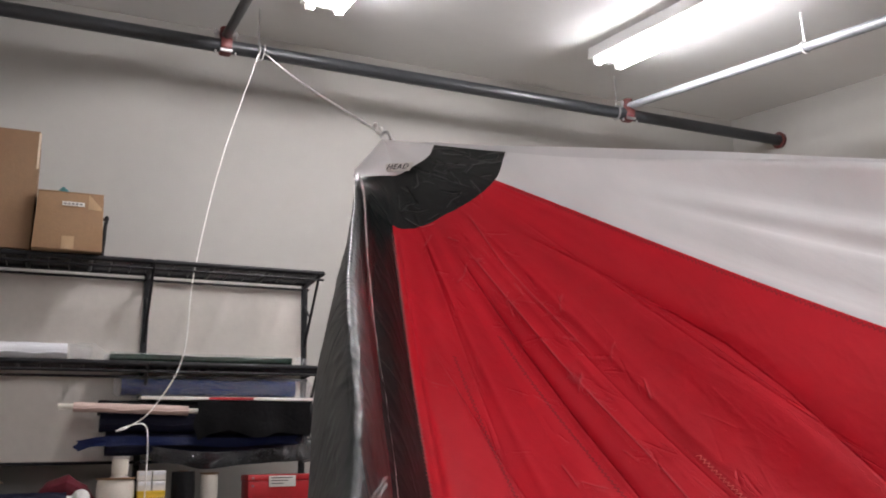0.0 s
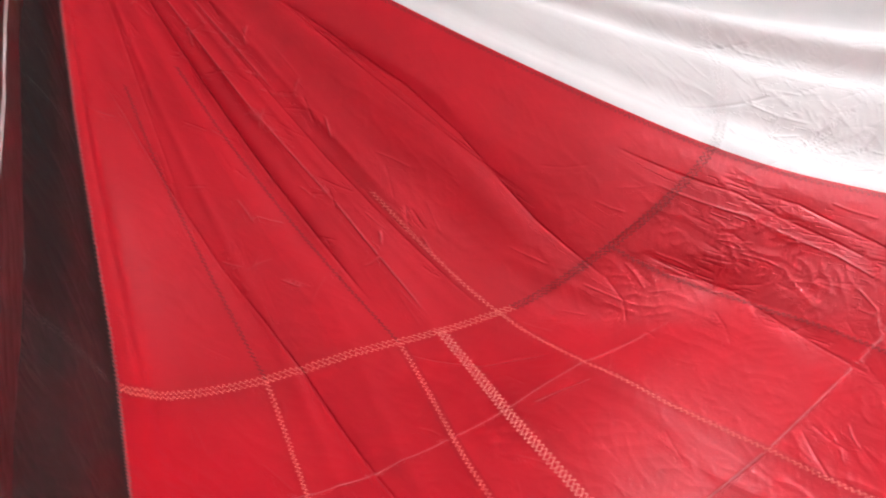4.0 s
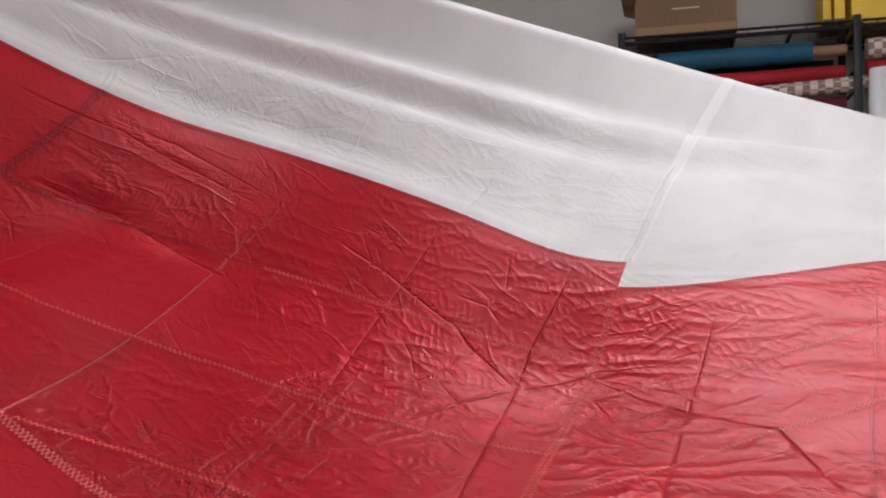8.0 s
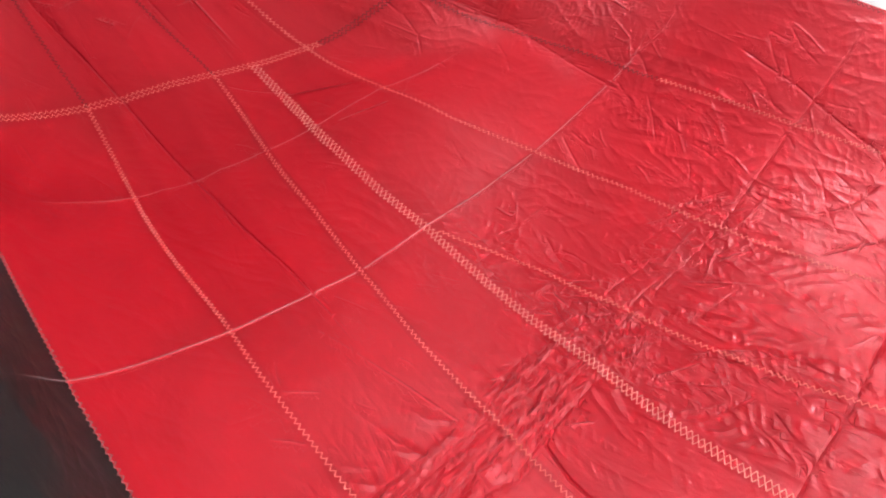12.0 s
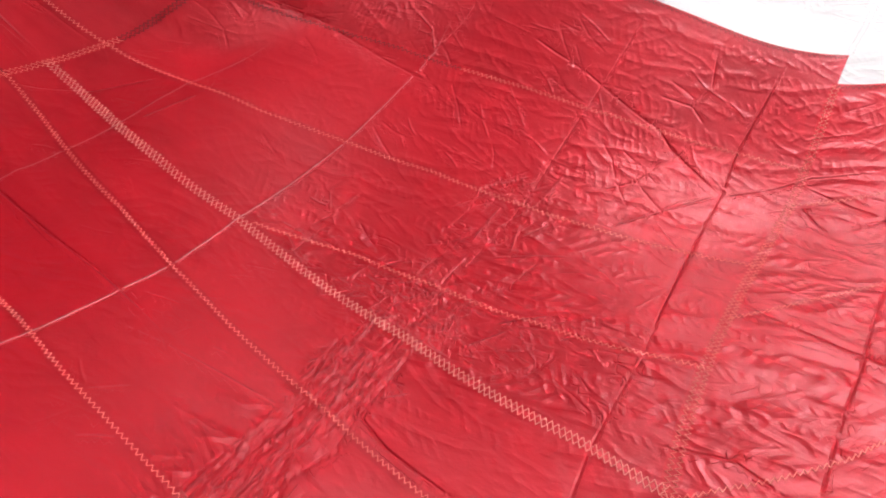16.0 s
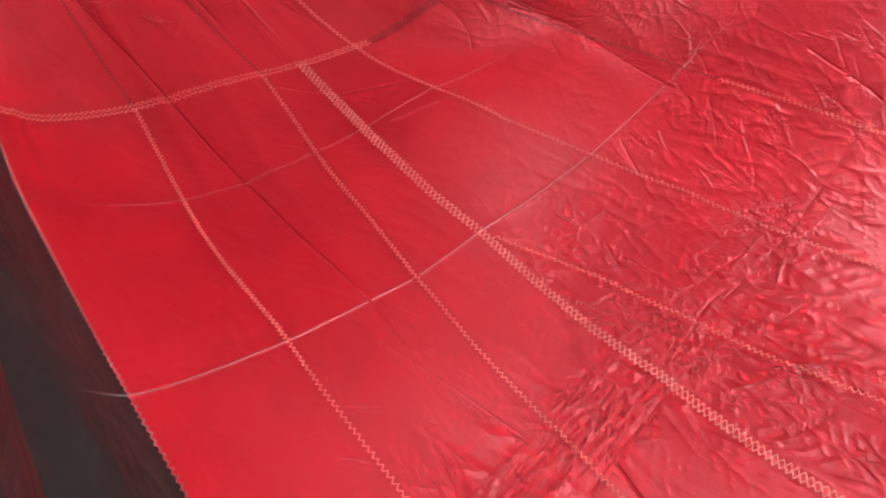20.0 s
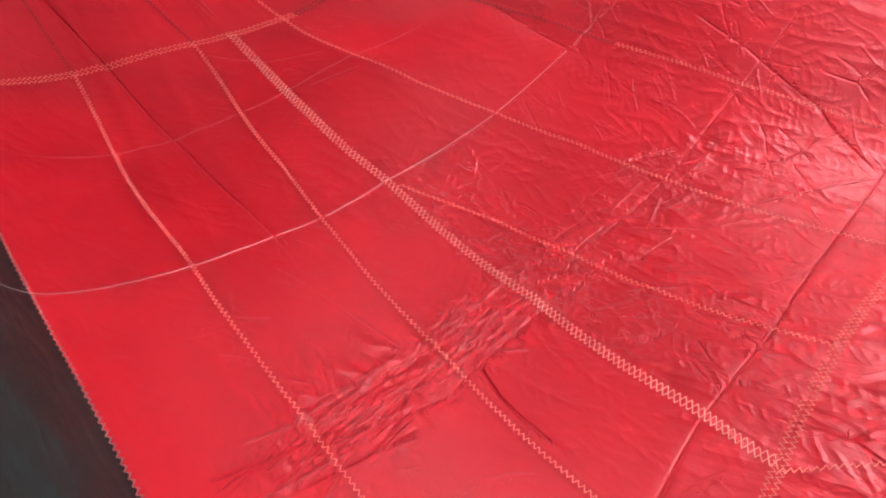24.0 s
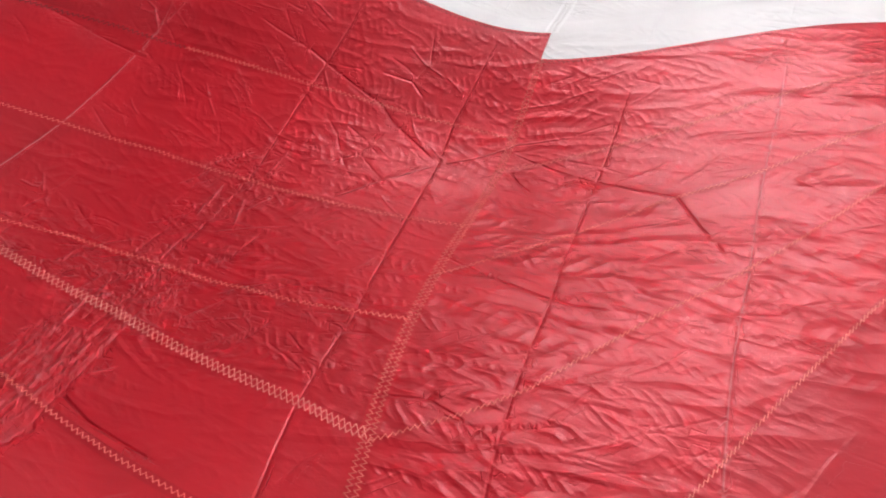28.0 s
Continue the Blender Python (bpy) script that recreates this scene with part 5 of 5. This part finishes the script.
yb = thing("small_box", "small yellow card box under white boxes", "box", (0.39, 4.03, 1.346))
part("carton", box((0.335, 3.995, 1.346), (0.445, 4.07, 1.401), 0.003), YELLOW, yb)
part("lid", box((0.334, 3.994, 1.386), (0.446, 4.071, 1.4018), 0.002), YELLOW, yb)
bag = thing("plastic_bag", "small crumpled white plastic bag on the rack", "plastic bag", (0.41, 3.97, 1.346))
part("bag", tube([(0.33, 3.97, 1.355), (0.36, 3.965, 1.362), (0.4, 3.965, 1.36), (0.44, 3.965, 1.365), (0.475, 3.965, 1.356)], [0.006, 0.013, 0.014, 0.016, 0.008], 12, True, 0.4, 3), PLASTIC_FILM, bag)
standing = thing("cloth_roll", "black cloth roll standing upright on the rack", "cloth roll", (0.525, 4.05, 1.346), "bolts of cloth")
part("roll", tube([(0.525, 4.05, 1.346), (0.525, 4.05, 1.40), (0.524, 4.05, 1.478)], [0.048, 0.05, 0.048], 20, True, 0.04, 2), BLACK_CLOTH, standing)
part("core", tube([(0.524, 4.05, 1.4785), (0.524, 4.05, 1.482)], 0.02, 14), CARDBOARD, standing, "cardboard core tube")
tin = thing("tool_box", "red painted tin box with a white label on the rack", "tool box", (0.93, 4.03, 1.346))
part("body", box((0.79, 3.97, 1.346), (1.09, 4.12, 1.43), 0.006), RED_PAINT, tin)
part("lid", box((0.787, 3.967, 1.43), (1.093, 4.123, 1.458), 0.006), RED_PAINT, tin)
part("label", box((0.88, 3.9655, 1.405), (1.0, 3.9672, 1.452), 0.0004), PAPER, tin, "white paper label")
for i in range(3):
    part("print", box((0.89, 3.9642, 1.441 - 0.012 * i), (0.985 - 0.02 * i, 3.9652, 1.445 - 0.012 * i), 0), INK, tin, "unreadable dark print")
for z in (1.41, 1.443):
    part("rivet", tube([(0.81, 3.963, z), (0.81, 3.969, z)], 0.005, 8), STEEL, tin)
draped = thing("cloth_bag", "dark red cloth bag slumped on the rack", "bag", (0.06, 4.06, 1.346))
part("bag", tube([(-0.05, 4.06, 1.37), (0.0, 4.06, 1.40), (0.06, 4.05, 1.415), (0.12, 4.05, 1.39), (0.16, 4.05, 1.365)], [0.02, 0.05, 0.06, 0.04, 0.018], 14, True, 0.25, 6), MAROON, draped)
ball = thing("twine_ball", "white ball of twine on the rack", "twine", (0.115, 3.985, 1.346))
part("ball", tube([(0.115, 3.985, 1.347 + 0.035 * (1 - math.cos(a))) for a in np.linspace(0.15, 3.0, 9)], [0.035 * math.sin(a) for a in np.linspace(0.15, 3.0, 9)], 16, True, 0.06, 3), ROPE, ball)
bolt_of_cloth((-0.48, 3.99, 1.377), (0.06, 3.99, 1.377), 0.03, NAVY, "dark navy cloth roll at the rack's edge", core=PAPER, core_out=0.03, wobble=0.08, seed=17)

# ---- east shelves
ES = "east shelf decks"


def east_deck(y0, y1, z, label):
    d = thing("wire_shelf", label, "shelf", (4.38, y0, z), ES)
    for x in (4.0, 4.38):
        part("rail", tube([(x, y0, z + 0.014), (x, y1, z + 0.014)], 0.006, 8), BLACK_BEAM, d)
        part("lower_rail", tube([(x, y0, z - 0.012), (x, y1, z - 0.012)], 0.01, 8), BLACK_BEAM, d)
    for y in (y0, y1):
        part("end_rail", tube([(4.0, y, z), (4.38, y, z)], 0.008, 8), BLACK_BEAM, d)
    for i in range(8):
        y = y0 + (y1 - y0) * (i + 0.5) / 8
        part("strut", tube([(4.0, y, z - 0.012), (4.0, y, z + 0.014)], 0.003, 6), BLACK_WIRE, d)
    for i in range(11):
        x = 4.0 + 0.38 * (i + 1) / 12
        part("wire", tube([(x, y0, z), (x, y1, z)], 0.0028, 6), BLACK_WIRE, d)
    for i in range(3):
        y = y0 + (y1 - y0) * (i + 1) / 4
        part("cross_bar", tube([(4.0, y, z - 0.014), (4.38, y, z - 0.014)], 0.008, 8), BLACK_WIRE, d)
    return d


for y0, y1 in ((0.057, -0.913), (-0.953, -1.943)):
    east_deck(y0, y1, 2.362, "black wire shelf deck on the side wall")
for y in (0.057, -0.933, -1.943):
    u = thing("shelf_upright", "black steel shelf post with roll arms on the side wall", "shelf post", (4.0, y, 0), "east shelf uprights")
    part("post", box((3.985, y - 0.016, 0), (4.015, y + 0.016, 2.40), 0.004), BLACK_BEAM, u)
    part("rear_post", box((4.365, y - 0.016, 0), (4.395, y + 0.016, 2.40), 0.004), BLACK_BEAM, u)
    for z in (2.205, 2.12, 2.04, 1.96):
        part("arm", tube([(4.01, y, z - 0.03), (4.38, y, z - 0.03)], 0.008, 8), BLACK_BEAM, u)
ER = "bolts on the side wall"
bolt_of_cloth((4.2, -0.083, 2.31), (4.2, -0.793, 2.315), 0.03, BLUE, "royal blue cloth roll under the wire deck", wobble=0.1, seed=21, group=ER)
bolt_of_cloth((4.08, -0.103, 2.268), (4.08, -0.763, 2.272), 0.045, TEAL, "teal cloth roll on a cardboard core", core=CARDBOARD, core_out=0.14, wobble=0.08, seed=22, group=ER)
bolt_of_cloth((4.2, -0.043, 2.215), (4.2, -0.863, 2.22), 0.04, GREEN, "dark green cloth roll on the shelf arms", wobble=0.08, seed=23, group=ER)
bolt_of_cloth((4.08, -0.043, 2.165), (4.08, -0.893, 2.172), 0.034, RED_CLOTH, "red cloth roll on the shelf arms", wobble=0.08, seed=24, group=ER)


def checked(name):
    m = material(name, (0.62, 0.55, 0.50), 0.7, vary=0.1, scale=20, bump=0.3, bump_scale=60)
    n, l = m.node_tree.nodes, m.node_tree.links
    co, tex = n.new("ShaderNodeTexCoord"), n.new("ShaderNodeTexChecker")
    tex.inputs["Scale"].default_value = 32
    tex.inputs["Color1"].default_value, tex.inputs["Color2"].default_value = (0.60, 0.52, 0.47, 1), (0.25, 0.17, 0.15, 1)
    l.new(co.outputs["Object"], tex.inputs["Vector"])
    l.new(tex.outputs["Color"], n["Principled BSDF"].inputs["Base Color"])
    return m


CHECK = checked("checked cloth")
bolt_of_cloth((4.07, -0.463, 2.095), (4.07, -1.093, 2.125), 0.034, CHECK, "beige checked cloth roll on the shelf arms", wobble=0.06, seed=25, group=ER)
bolt_of_cloth((4.08, -0.143, 2.025), (4.08, -0.893, 2.03), 0.04, MAROON, "maroon cloth roll on the shelf arms", wobble=0.08, seed=26, group=ER)
bolt_of_cloth((4.08, -0.983, 2.27), (4.08, -1.843, 2.27), 0.045, CHECK, "beige checked cloth roll under the wire deck", wobble=0.06, seed=27, group=ER)
bolt_of_cloth((4.08, -0.983, 2.185), (4.08, -1.843, 2.185), 0.034, RED_CLOTH, "bright red cloth roll on the shelf arms", wobble=0.06, seed=28, group=ER)
bolt_of_cloth((4.08, -1.003, 2.03), (4.08, -1.843, 2.03), 0.05, MAROON, "maroon cloth roll behind the post", wobble=0.06, seed=29, group=ER)
tube_roll = thing("cloth_roll", "white cloth roll standing in front of the post", "cloth roll", (3.9, -1.003, 0.0), ER)
part("roll", tube([(3.9, -1.003, 0.0), (3.9, -1.003, 1.0), (3.9, -0.998, 2.0), (3.9, -0.998, 2.14)], [0.045, 0.046, 0.045, 0.04], 20, True, 0.03, 4), ROLL_WHITE, tube_roll)

ob = cardboard_box(4.03, 4.3, -0.448, -0.003, 2.377, 2.59, CARDBOARD_DARK, "open brown cardboard carton lying on the wire deck", True)
part("flap", box((3.98, -0.013, 2.555), (4.3, 0.062, 2.561), 0.001, Matrix.Rotation(0.3, 4, "X")), CARDBOARD, ob, "folded-out flap")
part("sticker", box((4.026, -0.288, 2.50), (4.0292, -0.168, 2.505), 0.0003), CARDBOARD_EDGE, ob, "pale paper sticker")
part("band", box((4.0265, -0.443, 2.38), (4.0295, -0.008, 2.425), 0.0003), CARDBOARD, ob, "lighter lower band")
for y, w, h in ((-0.803, 0.035, 0.22), (-0.848, 0.045, 0.24)):
    f = thing("yellow_folder", "yellow card folder standing on the wire deck", "folder", (4.1, y, 2.377), "yellow folders")
    part("cover", box((4.03, y - w, 2.40), (4.25, y - 0.002, 2.40 + h), 0.003), YELLOW, f)
    part("base", box((4.028, y - w - 0.001, 2.377), (4.252, y - 0.001, 2.3995), 0.002), CARDBOARD_DARK, f, "brown lower edge")
cardboard_box(4.04, 4.3, -1.243, -0.923, 2.377, 2.62, YELLOW, "yellow card carton on the wire deck")
